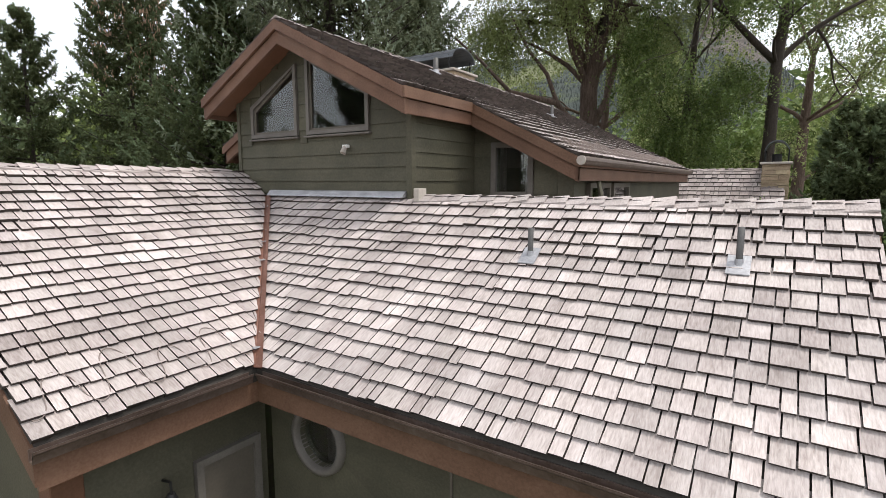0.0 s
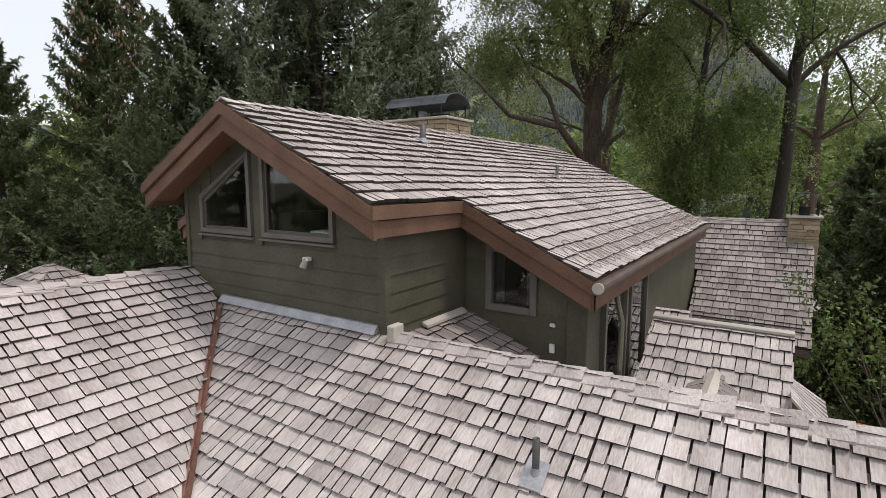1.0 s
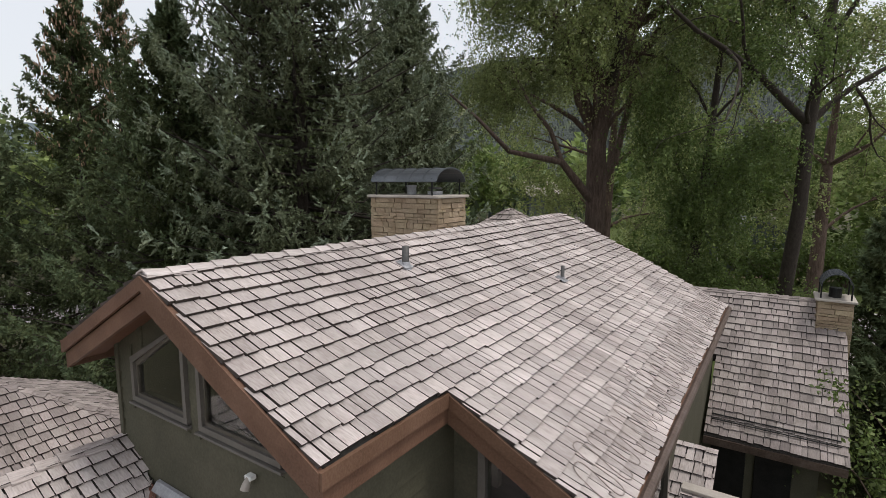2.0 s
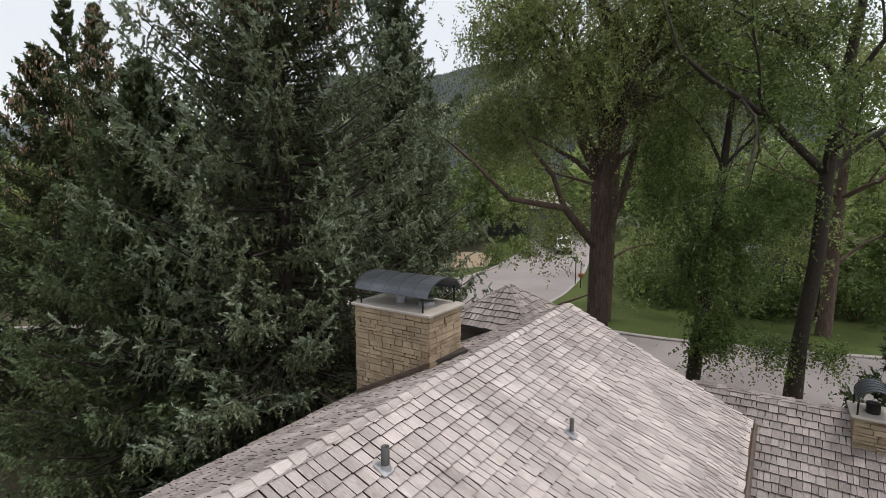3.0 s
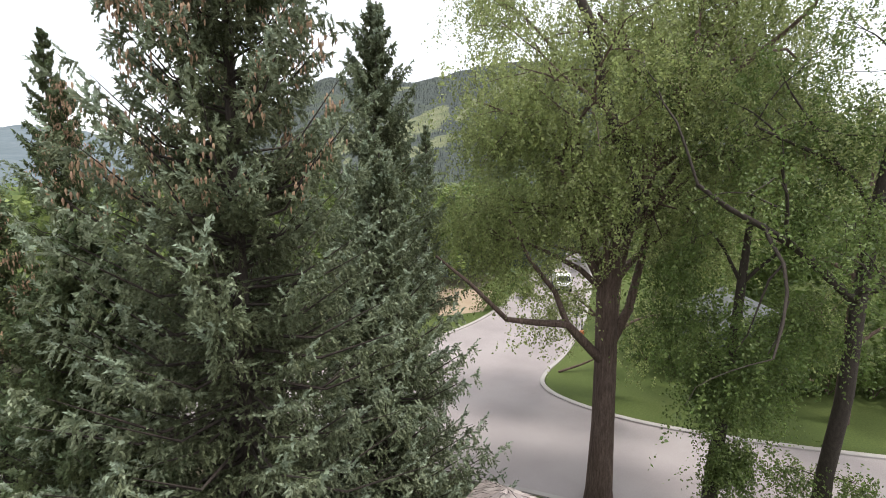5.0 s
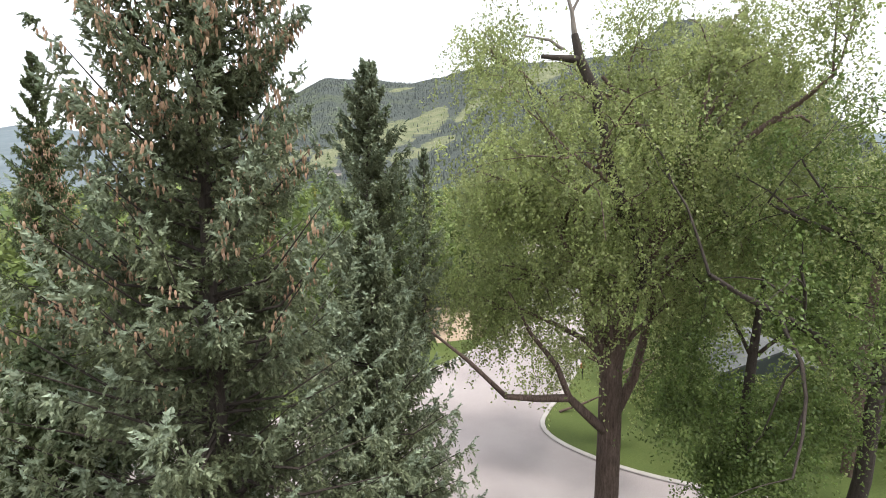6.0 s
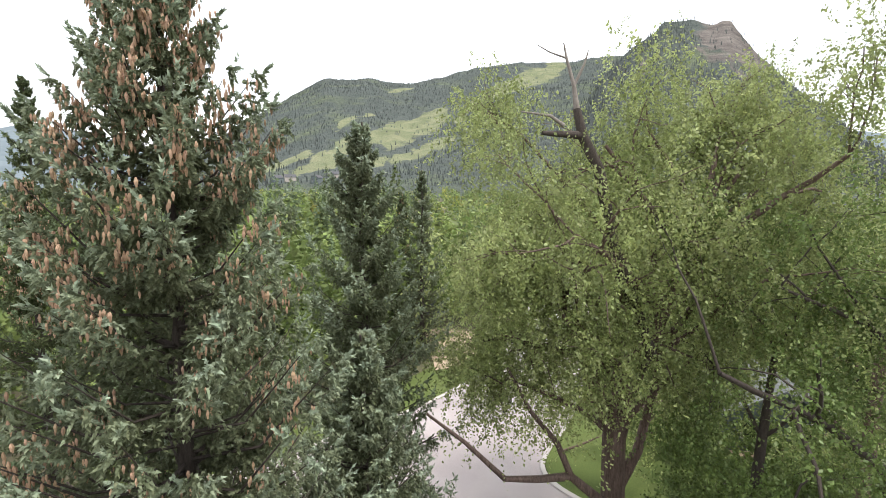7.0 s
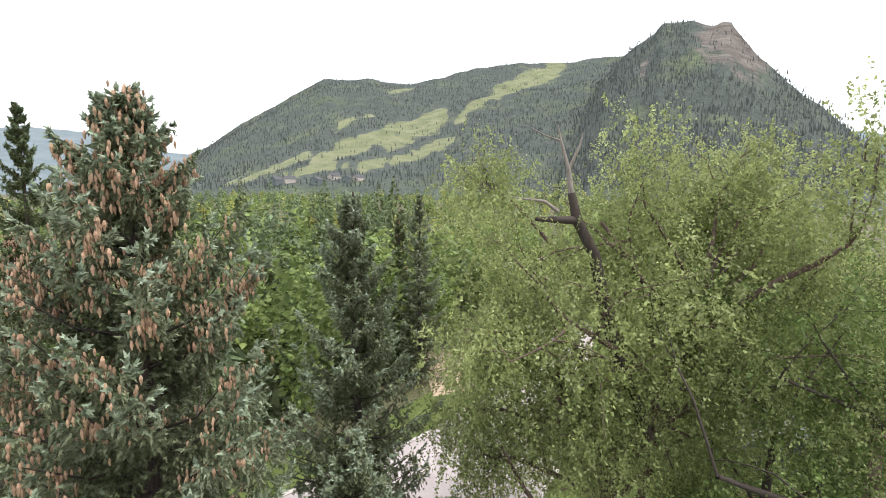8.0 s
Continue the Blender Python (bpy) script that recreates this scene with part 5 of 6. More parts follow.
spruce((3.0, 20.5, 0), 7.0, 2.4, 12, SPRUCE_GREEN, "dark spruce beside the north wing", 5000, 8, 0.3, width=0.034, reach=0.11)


# cottonwoods and willows by the street
def aim(right, ahead, up):
    """A direction seen from the house: to the right, away, up."""
    return (0.836 * right - 0.549 * ahead, 0.549 * right + 0.836 * ahead, up)


def stem(*rows):
    return [(*aim(r, a, z), w) for r, a, z, w in rows]


big = broadleaf((-8.35, 25.5, 0), "massive old cottonwood with furrowed trunk and drooping willow-like crown", 21, LEAF,
    stem((0, 0, -0.1, 0.66), (0.0, 0, 0.7, 0.54), (0.05, 0, 3.5, 0.45), (0.05, 0, 6.5, 0.43), (0.0, 0, 8.8, 0.41), (0.35, -0.3, 11.0, 0.36), (1.1, -0.6, 13.4, 0.3), (1.9, -0.9, 15.4, 0.24), (2.2, -0.9, 16.8, 0.13)),
    [(4, aim(-0.3, -0.1, 1), 6.5, 0.24), (4, aim(-0.5, -0.2, 0.8), 5.0, 0.18), (5, aim(0.7, 0.1, 0.8), 5.5, 0.17), (5, aim(-0.7, 0.2, 0.8), 5.0, 0.17), (6, aim(-0.7, -0.5, 0.9), 5.0, 0.16), (6, aim(0.9, 0.3, 0.5), 5.5, 0.15), (7, aim(0.8, -0.1, 0.7), 5.0, 0.15), (7, aim(-0.7, 0.2, 0.8), 4.6, 0.15), (8, aim(0.3, 0.2, 1.0), 2.4, 0.12), (8, aim(-0.7, 0.2, 0.8), 3.2, 0.11), (5, aim(-0.8, -0.4, 0.5), 4.5, 0.14), (8, aim(0.9, 0.2, 0.5), 3.6, 0.1)],
    210000, 0.105, 0.5, 1.9, 2, k=22,
    lobes=[(5, aim(-5.1, 1.1, 11.9), 1.6), (5, aim(-3.2, 0.2, 12.0), 1.4), (4, aim(-4.4, -0.5, 11.0), 1.3), (5, aim(-4.6, 0.4, 14.6), 1.4), (5, aim(-3.6, -0.4, 15.4), 1.5), (4, aim(3.2, 0.3, 11.6), 1.5), (5, aim(5.6, 0.6, 13.8), 1.9), (6, aim(6.6, 0.9, 16.4), 1.8), (6, aim(-4.5, 1.2, 20.3), 1.2), (7, aim(3.4, 0.5, 20.0), 2.2), (7, aim(5.6, 0.8, 18.6), 2.0), (6, aim(0.4, 0.5, 18.0), 2.1), (5, aim(-2.6, 0.5, 16.6), 2.0), (6, aim(1.5, -2.0, 16.2), 2.0), (5, aim(3.4, -1.2, 14.0), 1.8), (4, aim(-1.4, -2.0, 13.2), 1.6)],
    bare=[stem((-0.15, -0.1, 6.2, 0.2), (-1.2, -0.7, 7.3, 0.17), (-1.75, -1.0, 7.9, 0.15), (-3.0, -1.5, 8.1, 0.12), (-4.1, -1.8, 8.3, 0.10), (-5.4, -1.9, 9.6, 0.07), (-6.6, -2.0, 10.6, 0.04)),
          stem((-1.75, -1.0, 7.9, 0.12), (-2.3, -1.2, 9.2, 0.10), (-3.2, -1.2, 10.3, 0.07), (-4.0, -1.2, 11.8, 0.04)),
          stem((0.1, 0, 6.6, 0.22), (0.9, 0.1, 8.2, 0.18), (1.4, 0.3, 10.2, 0.14), (1.8, 0.3, 12.5, 0.09))])
for line, mat_ in ((stem((0.35, -0.3, 11.0, 0.2), (0.3, -2.0, 12.6, 0.19), (-0.92, -1.96, 15.77, 0.18), (-1.59, -2.26, 18.16, 0.165), (-2.12, -2.34, 19.12, 0.15), (-2.28, -2.24, 19.87, 0.11)), BARK_DARK),
                   (stem((-2.12, -2.34, 19.12, 0.130), (-3.31, -2.53, 19.17, 0.060)), BARK_DARK),
                   (stem((-2.69, -2.51, 19.37, 0.060), (-3.07, -2.47, 19.65, 0.045), (-3.94, -2.56, 19.76, 0.018)), BARK_PALE),
                   (stem((-2.28, -2.24, 19.87, 0.090), (-2.36, -2.16, 20.53, 0.060), (-2.57, -2.05, 21.31, 0.040), (-2.65, -1.99, 21.75, 0.015)), BARK_PALE),
                   (stem((-2.36, -2.16, 20.53, 0.050), (-2.06, -2.07, 21.15, 0.035), (-1.94, -2.02, 21.54, 0.012)), BARK_PALE),
                   (stem((-2.57, -2.05, 21.31, 0.030), (-3.04, -2.04, 21.47, 0.020), (-3.43, -2.00, 21.70, 0.010)), BARK_PALE)):
    bm = bmesh.new()
    tube(bm, [p[:3] for p in line], [p[3] for p in line], 9, False)
    piece = part("dead_limb", bm, mat_, smooth=True)
    piece["label"] = "dead broken limb with bleached twigs"
    piece.parent = big

broadleaf((-4.5, 26.0, 0), "slim leafy cottonwood at the street's edge", 22, LEAF_DEEP,
    stem((0, 0, -0.1, 0.30), (0.15, 0, 2.5, 0.25), (0.55, 0.1, 6, 0.2), (0.8, 0.2, 9.5, 0.15), (1.0, 0.2, 12.5, 0.09)),
    [(1, aim(0.3, -0.3, 0.6), 0.8, 0.03), (2, aim(-0.8, -0.2, 0.3), 1.0, 0.05), (2, aim(0.8, 0.2, 0.3), 1.0, 0.05), (2, aim(0.6, 0.2, 0.9), 2.4, 0.07), (2, aim(-0.6, 0.2, 0.9), 2.4, 0.07), (2, aim(0.1, -0.7, 0.9), 2.2, 0.06), (3, aim(0.5, -0.4, 0.8), 3.6, 0.07), (3, aim(-0.6, 0, 0.8), 3.6, 0.07), (4, aim(0.4, 0.2, 1), 3.6, 0.06), (4, aim(-0.5, -0.3, 0.9), 3.4, 0.06)], 72000, 0.11, 0.34, 1.9, 2, BARK_DARK, k=20)
broadleaf((-1.0, 28.2, 0), "leaning dark-trunked cottonwood at the street's edge", 23, LEAF_DEEP,
    [(0, 0, -0.1, 0.36), (0.05, -0.3, 2.5, 0.28), (0.3, -1.2, 6, 0.25), (0.35, -1.6, 9.2, 0.22), (0.6, -1.2, 12.2, 0.2), (0.9, -0.9, 15.0, 0.14), (1.1, -0.9, 18.0, 0.08)],
    [(1, aim(0.5, -0.4, 0.3), 0.9, 0.03), (1, aim(-0.6, -0.2, 0.2), 0.9, 0.03), (3, aim(-0.9, -0.1, 1.0), 7.5, 0.16), (3, aim(0.9, 0, 0.8), 5.0, 0.13), (4, aim(-0.6, 0.1, 0.9), 5.0, 0.11), (4, aim(0.5, -0.3, 0.9), 4.5, 0.1), (5, aim(0.7, 0.1, 0.8), 4.5, 0.09), (5, aim(-0.6, -0.4, 0.8), 4.0, 0.08), (6, aim(0.2, 0.3, 1.0), 4.0, 0.07), (3, aim(-0.6, -0.6, 0.4), 4.0, 0.08)], 19000, 0.11, 0.3, 1.6, 2, BARK_DARK, k=16)
broadleaf((7.5, 34.0, 0), "tall leafy cottonwood in the street row", 24, LEAF_DEEP,
    stem((0, 0, -0.1, 0.34), (0.2, 0, 4, 0.27), (0.3, 0.2, 9, 0.2), (0.5, 0.2, 14, 0.12)),
    [(1, aim(0.6, -0.4, 0.6), 3.4, 0.08), (1, aim(-0.7, -0.2, 0.5), 3.4, 0.08), (2, aim(-0.8, -0.3, 0.7), 4.4, 0.1), (2, aim(0.9, 0, 0.8), 4.2, 0.1), (3, aim(-0.6, 0.1, 0.9), 4.8, 0.08), (3, aim(0.5, 0.3, 0.9), 4.5, 0.08), (2, aim(-0.2, -0.8, 0.6), 4.0, 0.08)], 15000, 0.13, 0.42, 0.8, 2)
# taller neighbours whose tops join the row's canopy
for at_, seed_, n_ in (((-11.0, 36.2, 0), 25, 40000), ((0.6, 40.0, 0), 26, 32000)):
    broadleaf(at_, "broad yellow-green willow crown behind the street row", seed_, LEAF,
        stem((0, 0, -0.1, 0.42), (0.1, 0, 4, 0.35), (0.4, 0.3, 8, 0.28), (0.6, 0.3, 12.0, 0.16)),
        [(1, aim(0.8, 0.3, 0.5), 4, 0.12), (1, aim(-0.8, -0.2, 0.5), 4, 0.12), (2, aim(-0.9, -0.3, 0.6), 5, 0.14), (2, aim(0.9, 0, 0.6), 5, 0.14), (2, aim(0.1, -0.9, 0.7), 4.5, 0.12), (3, aim(-0.6, 0.1, 0.9), 4.3, 0.11), (3, aim(0.7, 0.3, 0.9), 4.3, 0.11), (3, aim(0, -0.6, 0.9), 4.3, 0.11), (3, aim(0.1, 0.2, 1.0), 4.3, 0.1)], n_, 0.15, 0.65, 1.0, 2)


# far woods of the valley floor
def far_woods(name, count, seed, kind, mat, box_, height, label, blades):
    rs = np.random.RandomState(seed)
    dist = box_[0] + (box_[1] - box_[0]) * rs.rand(count) ** 1.1
    ang = np.radians(rs.uniform(box_[2], box_[3], count) - 33.4)
    X, Y = dist * np.sin(ang), dist * np.cos(ang)
    keep = ~((X > -33) & (X < -12) & (Y < 78) & (Y > 20)) & ~((X > -20) & (X < 6) & (Y < 47.5)) & ~((np.abs(X + 4.6) < 6) & (np.abs(Y - 50) < 6) & (Y > 49))
    X, Y = X[keep], Y[keep]
    n = len(X)
    H = height * rs.uniform(0.65, 1.2, n)
    f = rs.rand(n, blades)
    az = rs.uniform(0, 2 * np.pi, (n, blades))
    if kind == "conifer":
        r = 0.15 * H[:, None] * (1 - f) ** 0.85 * rs.uniform(0.55, 1.1, (n, blades))
        z = H[:, None] * (0.06 + 0.94 * f)
        size = 0.06 * H[:, None] * (1.15 - f)
    else:
        th = np.arccos(rs.uniform(-0.75, 1, (n, blades)))
        rr = rs.uniform(0.62, 1.08, (n, blades)) * (1 + 0.28 * np.sin(3 * az + 5 * f))
        wide = rs.uniform(0.15, 0.29, (n, 1))
        lobe = rs.randint(0, 5, (n, blades))
        turn, out_, high_ = rs.uniform(0, 2 * np.pi, (n, 5)), rs.uniform(0.0, 0.11, (n, 5)), rs.uniform(-0.2, 0.24, (n, 5))
        pick = lambda t: np.take_along_axis(t, lobe, 1)
        px = pick(out_ * np.cos(turn)) + 0.62 * wide * np.sin(th) * rr * np.cos(az)
        py = pick(out_ * np.sin(turn)) + 0.62 * wide * np.sin(th) * rr * np.sin(az)
        r, az = H[:, None] * np.hypot(px, py), np.arctan2(py, px)
        z = H[:, None] * (0.56 + pick(high_) * (1.25 - 4 * pick(out_)) + 0.24 * np.cos(th) * rr)
        size = (0.055 - 0.022 * (blades > 250) - 0.007 * (blades > 500)) * H[:, None] + 0 * f
    P = np.stack([X[:, None] + r * np.cos(az), Y[:, None] + r * np.sin(az), z], -1).reshape(-1, 3)
    m = len(P)
    a = np.stack([np.cos(az), np.sin(az), (-0.5 if kind == "conifer" else 0.2) + rs.normal(size=(n, blades)) * 0.4], -1).reshape(-1, 3)
    a /= np.linalg.norm(a, axis=1, keepdims=True)
    w = np.cross(a, rotated(rs, m))
    s = (size * rs.uniform(0.6, 1.4, (n, blades))).reshape(-1, 1)
    V = np.stack([P - a * s * 0.4, P + w * s * 0.7, P + a * s * 1.3, P - w * s * 0.7], 1).reshape(-1, 3)
    tone = np.repeat(np.clip(0.2 + 0.75 * rs.rand(n, 1) + 0.3 * rs.rand(n, blades), 0, 1).reshape(-1), 4)
    ob = new(name, mesh_of(name, V, np.arange(len(V)).reshape(-1, 4), mat, tone))
    return tagged(ob, label, "woods", "", "stuff")


far_woods("far_woods", 400, 51, "conifer", SPRUCE_GREEN, (70, 640, -46, 30), 16, "dark conifers scattered through the valley woods", 105)
far_woods("far_woods", 560, 52, "broad", FAR_LEAF, (70, 660, -48, 34), 12.5, "green broadleaf woods on the valley floor", 105)
far_woods("far_woods", 170, 53, "broad", LEAF_YELLOW, (80, 660, -48, 34), 12, "yellowing broadleaf trees in the valley woods", 105)
far_woods("far_woods", 200, 56, "broad", LEAF_DEEP, (70, 500, -48, 10), 12, "deep green broadleaf trees in the valley woods", 105)
far_woods("far_woods", 150, 54, "broad", LEAF_DEEP, (46, 120, -2, 50), 13, "deep green woods behind the corner lawn", 330)
far_woods("far_woods", 105, 55, "broad", FAR_LEAF, (48, 110, -2, 46), 11, "bright green woods behind the corner lawn", 255)
far_woods("far_woods", 75, 60, "broad", LEAF_DEEP, (43, 62, -1, 46), 5.5, "dark understorey thicket behind the corner lawn", 300)
far_woods("far_woods", 95, 57, "broad", FAR_LEAF, (46, 100, -35, -3), 13, "bright green woods west of the street", 560)
far_woods("far_woods", 44, 58, "conifer", SPRUCE_GREEN, (46, 100, -42, -3), 14, "dark conifers west of the street", 500)
far_woods("far_woods", 50, 59, "conifer", SPRUCE_GREEN, (65, 230, -30, -3), 18.5, "tall dark conifers among the valley woods", 320)


# ---- chimneys, vents and cables on the roofs
def stone_chimney(at, lo, hi, z0, z1, label, seed, cowl_along):
    """A chimney of coursed buff stones with a slab on top and a barrel-shaped metal cowl on four legs."""
    rnd = random.Random(seed)
    ch = empty("chimney", at, label, "chimney", "stone chimneys")
    x0, y0, x1, y1 = *lo, *hi
    part("core", boxed((x0 + 0.03, y0 + 0.03, z0), (x1 - 0.03, y1 - 0.03, z1)), MORTAR, ch)
    for side in range(4):
        a, b = (((x0, y0), (x1, y0)), ((x1, y0), (x1, y1)), ((x1, y1), (x0, y1)), ((x0, y1), (x0, y0)))[side]
        A, B = Vector((*a, 0)), Vector((*b, 0))
        d = (B - A).normalized()
        out = Vector((d.y, -d.x, 0))
        z = z0
        while z < z1 - 0.03:
            h = min(rnd.uniform(0.05, 0.14), z1 - z)
            s = 0.0
            while s < (B - A).length - 0.02:
                w = min(rnd.uniform(0.11, 0.36), (B - A).length - s)
                if (B - A).length - s - w < 0.1:
                    w = (B - A).length - s
                bm = bmesh.new()
                m = Matrix((d, -out, Vector((0, 0, 1)))).transposed().to_4x4()
                m.translation = A
                pr = rnd.uniform(0, 0.022)
                box(bm, (s + 0.006, -pr, z + 0.006), (s + w - 0.006, 0.06, z + h - 0.006), m)
                for v in bm.verts:
                    v.co += Vector((rnd.uniform(-1, 1), rnd.uniform(-1, 1), rnd.uniform(-1, 1))) * 0.006
                part("stone", bm, STONE, ch)
                s += w
            z += h
    part("cap_slab", boxed((x0 - 0.06, y0 - 0.06, z1), (x1 + 0.06, y1 + 0.06, z1 + 0.055), 0.012), CAPSTONE, ch, "pale stone cap slab")
    # cowl: half barrel of sheet metal with standing ribs
    top, cx, cy = z1 + 0.055, (x0 + x1) / 2, (y0 + y1) / 2
    hx, hy = (x1 - x0) / 2 - 0.02, (y1 - y0) / 2 + 0.02
    L, W = (hx, hy) if cowl_along == "x" else (hy, hx)
    put = (lambda l, w, z: (cx + l, cy + w, z)) if cowl_along == "x" else (lambda l, w, z: (cx + w, cy + l, z))
    legs, rise = 0.22, 0.3

    def arch(l0, l1, lift, thick, name, mat):
        bm = bmesh.new()
        n = 14
        rows = []
        for k in range(n + 1):
            t = math.pi * (0.04 + 0.92 * k / n)
            w, z = -W * math.cos(t), top + legs + rise * math.sin(t) + lift
            rows.append([bm.verts.new(put(l0, w, z)), bm.verts.new(put(l1, w, z)), bm.verts.new(put(l1, w * 0.985, z - thick)), bm.verts.new(put(l0, w * 0.985, z - thick))])
        for r, s in zip(rows, rows[1:]):
            for k in range(4):
                bm.faces.new((r[k], r[(k + 1) % 4], s[(k + 1) % 4], s[k]))
        bm.faces.new(rows[0])
        bm.faces.new(rows[-1][::-1])
        bmesh.ops.recalc_face_normals(bm, faces=bm.faces)
        return part(name, bm, mat, ch)

    cowl = arch(-L, L, 0, 0.012, "cowl", CAPMETAL)
    cowl["label"] = "dark barrel-shaped sheet metal cowl"
    for k in range(6):
        l = -L + 2 * L * k / 5
        arch(l - 0.012, l + 0.012, 0.014, 0.02, "cowl_rib", CAPMETAL)
    for sl in (-0.86, 0.86):
        for sw in (-0.93, 0.93):
            part("leg", bar([put(sl * L, sw * W, top - 0.005), put(sl * L, sw * W, top + legs + rise * 0.32)], 0.016), BLACK, ch)
    return ch, top, cx, cy


ch, top, cx, cy = stone_chimney((-7.4, 10.8, 5.0), (-8.2, 10.32), (-6.58, 11.32), 4.6, 6.74, "buff sandstone chimney with a dark barrel cowl", 61, "x")
flue = part("flue", bar([(cx - 0.12, cy - 0.05, top - 0.005), (cx - 0.12, cy - 0.05, top + 0.17)], 0.095, 18), LEAD, ch, "pale blue-grey metal flue")
part("flue_collar", bar([(cx - 0.12, cy - 0.05, top + 0.15), (cx - 0.12, cy - 0.05, top + 0.19)], 0.105, 18), LEAD, flue)
flue = part("flue", bar([(cx + 0.38, cy + 0.05, top - 0.005), (cx + 0.38, cy + 0.05, top + 0.07)], 0.15, 18), LEAD, ch)
part("flue_hood", bar([(cx + 0.38, cy + 0.05, top + 0.11), (cx + 0.38, cy + 0.05, top + 0.15)], 0.13, 18), PIPE, flue)
for k in range(4):
    a = k * math.pi / 2
    part("hood_strut", bar([(cx + 0.38 + 0.1 * math.cos(a), cy + 0.05 + 0.1 * math.sin(a), top + 0.06), (cx + 0.38 + 0.1 * math.cos(a), cy + 0.05 + 0.1 * math.sin(a), top + 0.12)], 0.008, 5), PIPE, flue)
part("base_flashing", prism(bmesh.new(), [(-6.56, 10.28, 5.92), (-6.56, 10.32, 5.92), (-8.2, 10.32, 5.08), (-8.2, 10.28, 5.08)], (0, 0, 0.07)), GUTTER, ch)
part("cricket", prism(bmesh.new(), [(-6.58, 10.5, 5.9), (-6.58, 11.4, 5.9), (-6.2, 10.95, 6.04)], (0, 0, 0.06)), UNDERLAY, ch)

ch2, top, cx, cy = stone_chimney((-0.2, 15.7, 3.6), (-0.50, 15.35), (0.08, 16.05), 2.6, 4.62, "smaller sandstone chimney with a dark barrel cowl", 62, "y")
part("flue", bar([(cx, cy - 0.05, top - 0.005), (cx, cy - 0.05, top + 0.2)], 0.11, 16), BLACK, ch2, "black metal flue")


def vent_pipe(at, height, radius, slope, flash=True, lean=(0, 0)):
    """A plumbing vent through the shakes, with its soft metal apron."""
    x, y, z = at
    v = empty("vent_pipe", at, "grey metal plumbing vent pipe with apron flashing", "vent pipe", "roof vents")
    bm = bmesh.new()
    n = 16
    prof = [(radius, 0.0), (radius, height), (radius * 0.8, height + 0.002), (radius * 0.8, height - 0.08)]
    rows = [[bm.verts.new((x + r * math.cos(2 * math.pi * k / n), y + r * math.sin(2 * math.pi * k / n), z - 0.02 + h)) for r, h in prof] for k in range(n)]
    for k in range(n):
        for j in range(len(prof) - 1):
            bm.faces.new((rows[k][j], rows[(k + 1) % n][j], rows[(k + 1) % n][j + 1], rows[k][j + 1]))
    part("pipe", bm, PIPE, v, smooth=True)
    bm = tube(bmesh.new(), [(x, y, z - 0.02), (x, y, z + 0.05), (x, y, z + 0.085)], [radius * 1.9, radius * 1.35, radius * 1.15], 16)
    part("boot", bm, LEAD, v)
    sx, sy = slope
    w = 0.078
    o = [(x + a, y + b, z + 0.052 + sx * a + sy * b) for a, b in ((-w, -w * 1.3), (w, -w * 1.3), (w, w * 0.8), (-w, w * 0.8))]
    part("apron", prism(bmesh.new(), o, (0, 0, 0.008)), LEAD, v, "bright bent metal apron")


vent_pipe((-1.87, 4.24, 3.46), 0.31, 0.025, (0, SR))
vent_pipe((-0.24, 4.32, EZ + SR * (4.32 - EY)), 0.34, 0.024, (0, SR))
vent_pipe((-5.10, 7.45, uz(-5.10)), 0.30, 0.045, (-US, 0))
vent_pipe((-4.08, 10.18, uz(-4.08)), 0.28, 0.03, (-US, 0))


def cable(points, name, label):
    c = bpy.data.curves.new(name, "CURVE")
    c.dimensions, c.bevel_depth, c.bevel_resolution = "3D", 0.0045, 1
    s = c.splines.new("BEZIER")
    s.bezier_points.add(len(points) - 1)
    for b, p in zip(s.bezier_points, points):
        b.co = p
        b.handle_left_type = b.handle_right_type = "AUTO"
    c.materials.append(CABLE)
    ob = new(name, c)
    return tagged(ob, label, "heat cable", "roof heat cables")


rnd = random.Random(8)
pts = []
for i in range(9):
    y = 1.2 + i * 0.205
    high = i % 2 == 1
    x = VX - (0.50 + rnd.uniform(-0.06, 0.06) if high else 0.08)
    for dy, dx in ((-0.035, 0.05), (0.035, 0.05)) if high else ((-0.03, -0.03), (0.03, -0.03)):
        pts.append((x + (dx if high else dx), y + dy, EZ + SL * (VX - x - (dx if high else dx)) + 0.05))
cable(pts, "heat_cable", "thin grey de-icing cable looped along the eave")
pts = []
for i in range(64):
    y = YS + 0.15 + i * 0.128
    high = i % 2 == 1
    x = XR1 - (0.5 + rnd.uniform(-0.12, 0.12) if high else 0.06)
    pts.append((x, y + rnd.uniform(-0.03, 0.03), uz(x) + 0.055))
cable(pts, "heat_cable", "thin de-icing cable zigzagging along the upper eave")

# wall lamp, sensor and bits on the walls
lamp = empty("flood_light", (-4.76, 4.9, 4.6), "small pale flood light under the gable window", "wall lamp")
part("bracket", boxed((-4.80, 4.86, 4.60), (-4.72, 4.925, 4.64), 0.006), WHITE, lamp)
part("head", tube(bmesh.new(), [(-4.76, 4.88, 4.62), (-4.76, 4.85, 4.57), (-4.76, 4.83, 4.53)], [0.024, 0.034, 0.038], 14), CAPSTONE, lamp)
for z in (3.62, 3.88):
    o = empty("wall_outlet", (-2.62, 6.4, z), "small pale weatherproof outlet on the wall", "outlet", "wall outlets")
    part("cover", boxed((-2.65, 6.39, z - (0.05 if z < 3.7 else 0.02)), (-2.59, 6.42, z + (0.05 if z < 3.7 else 0.02)), 0.006), WHITE, o)

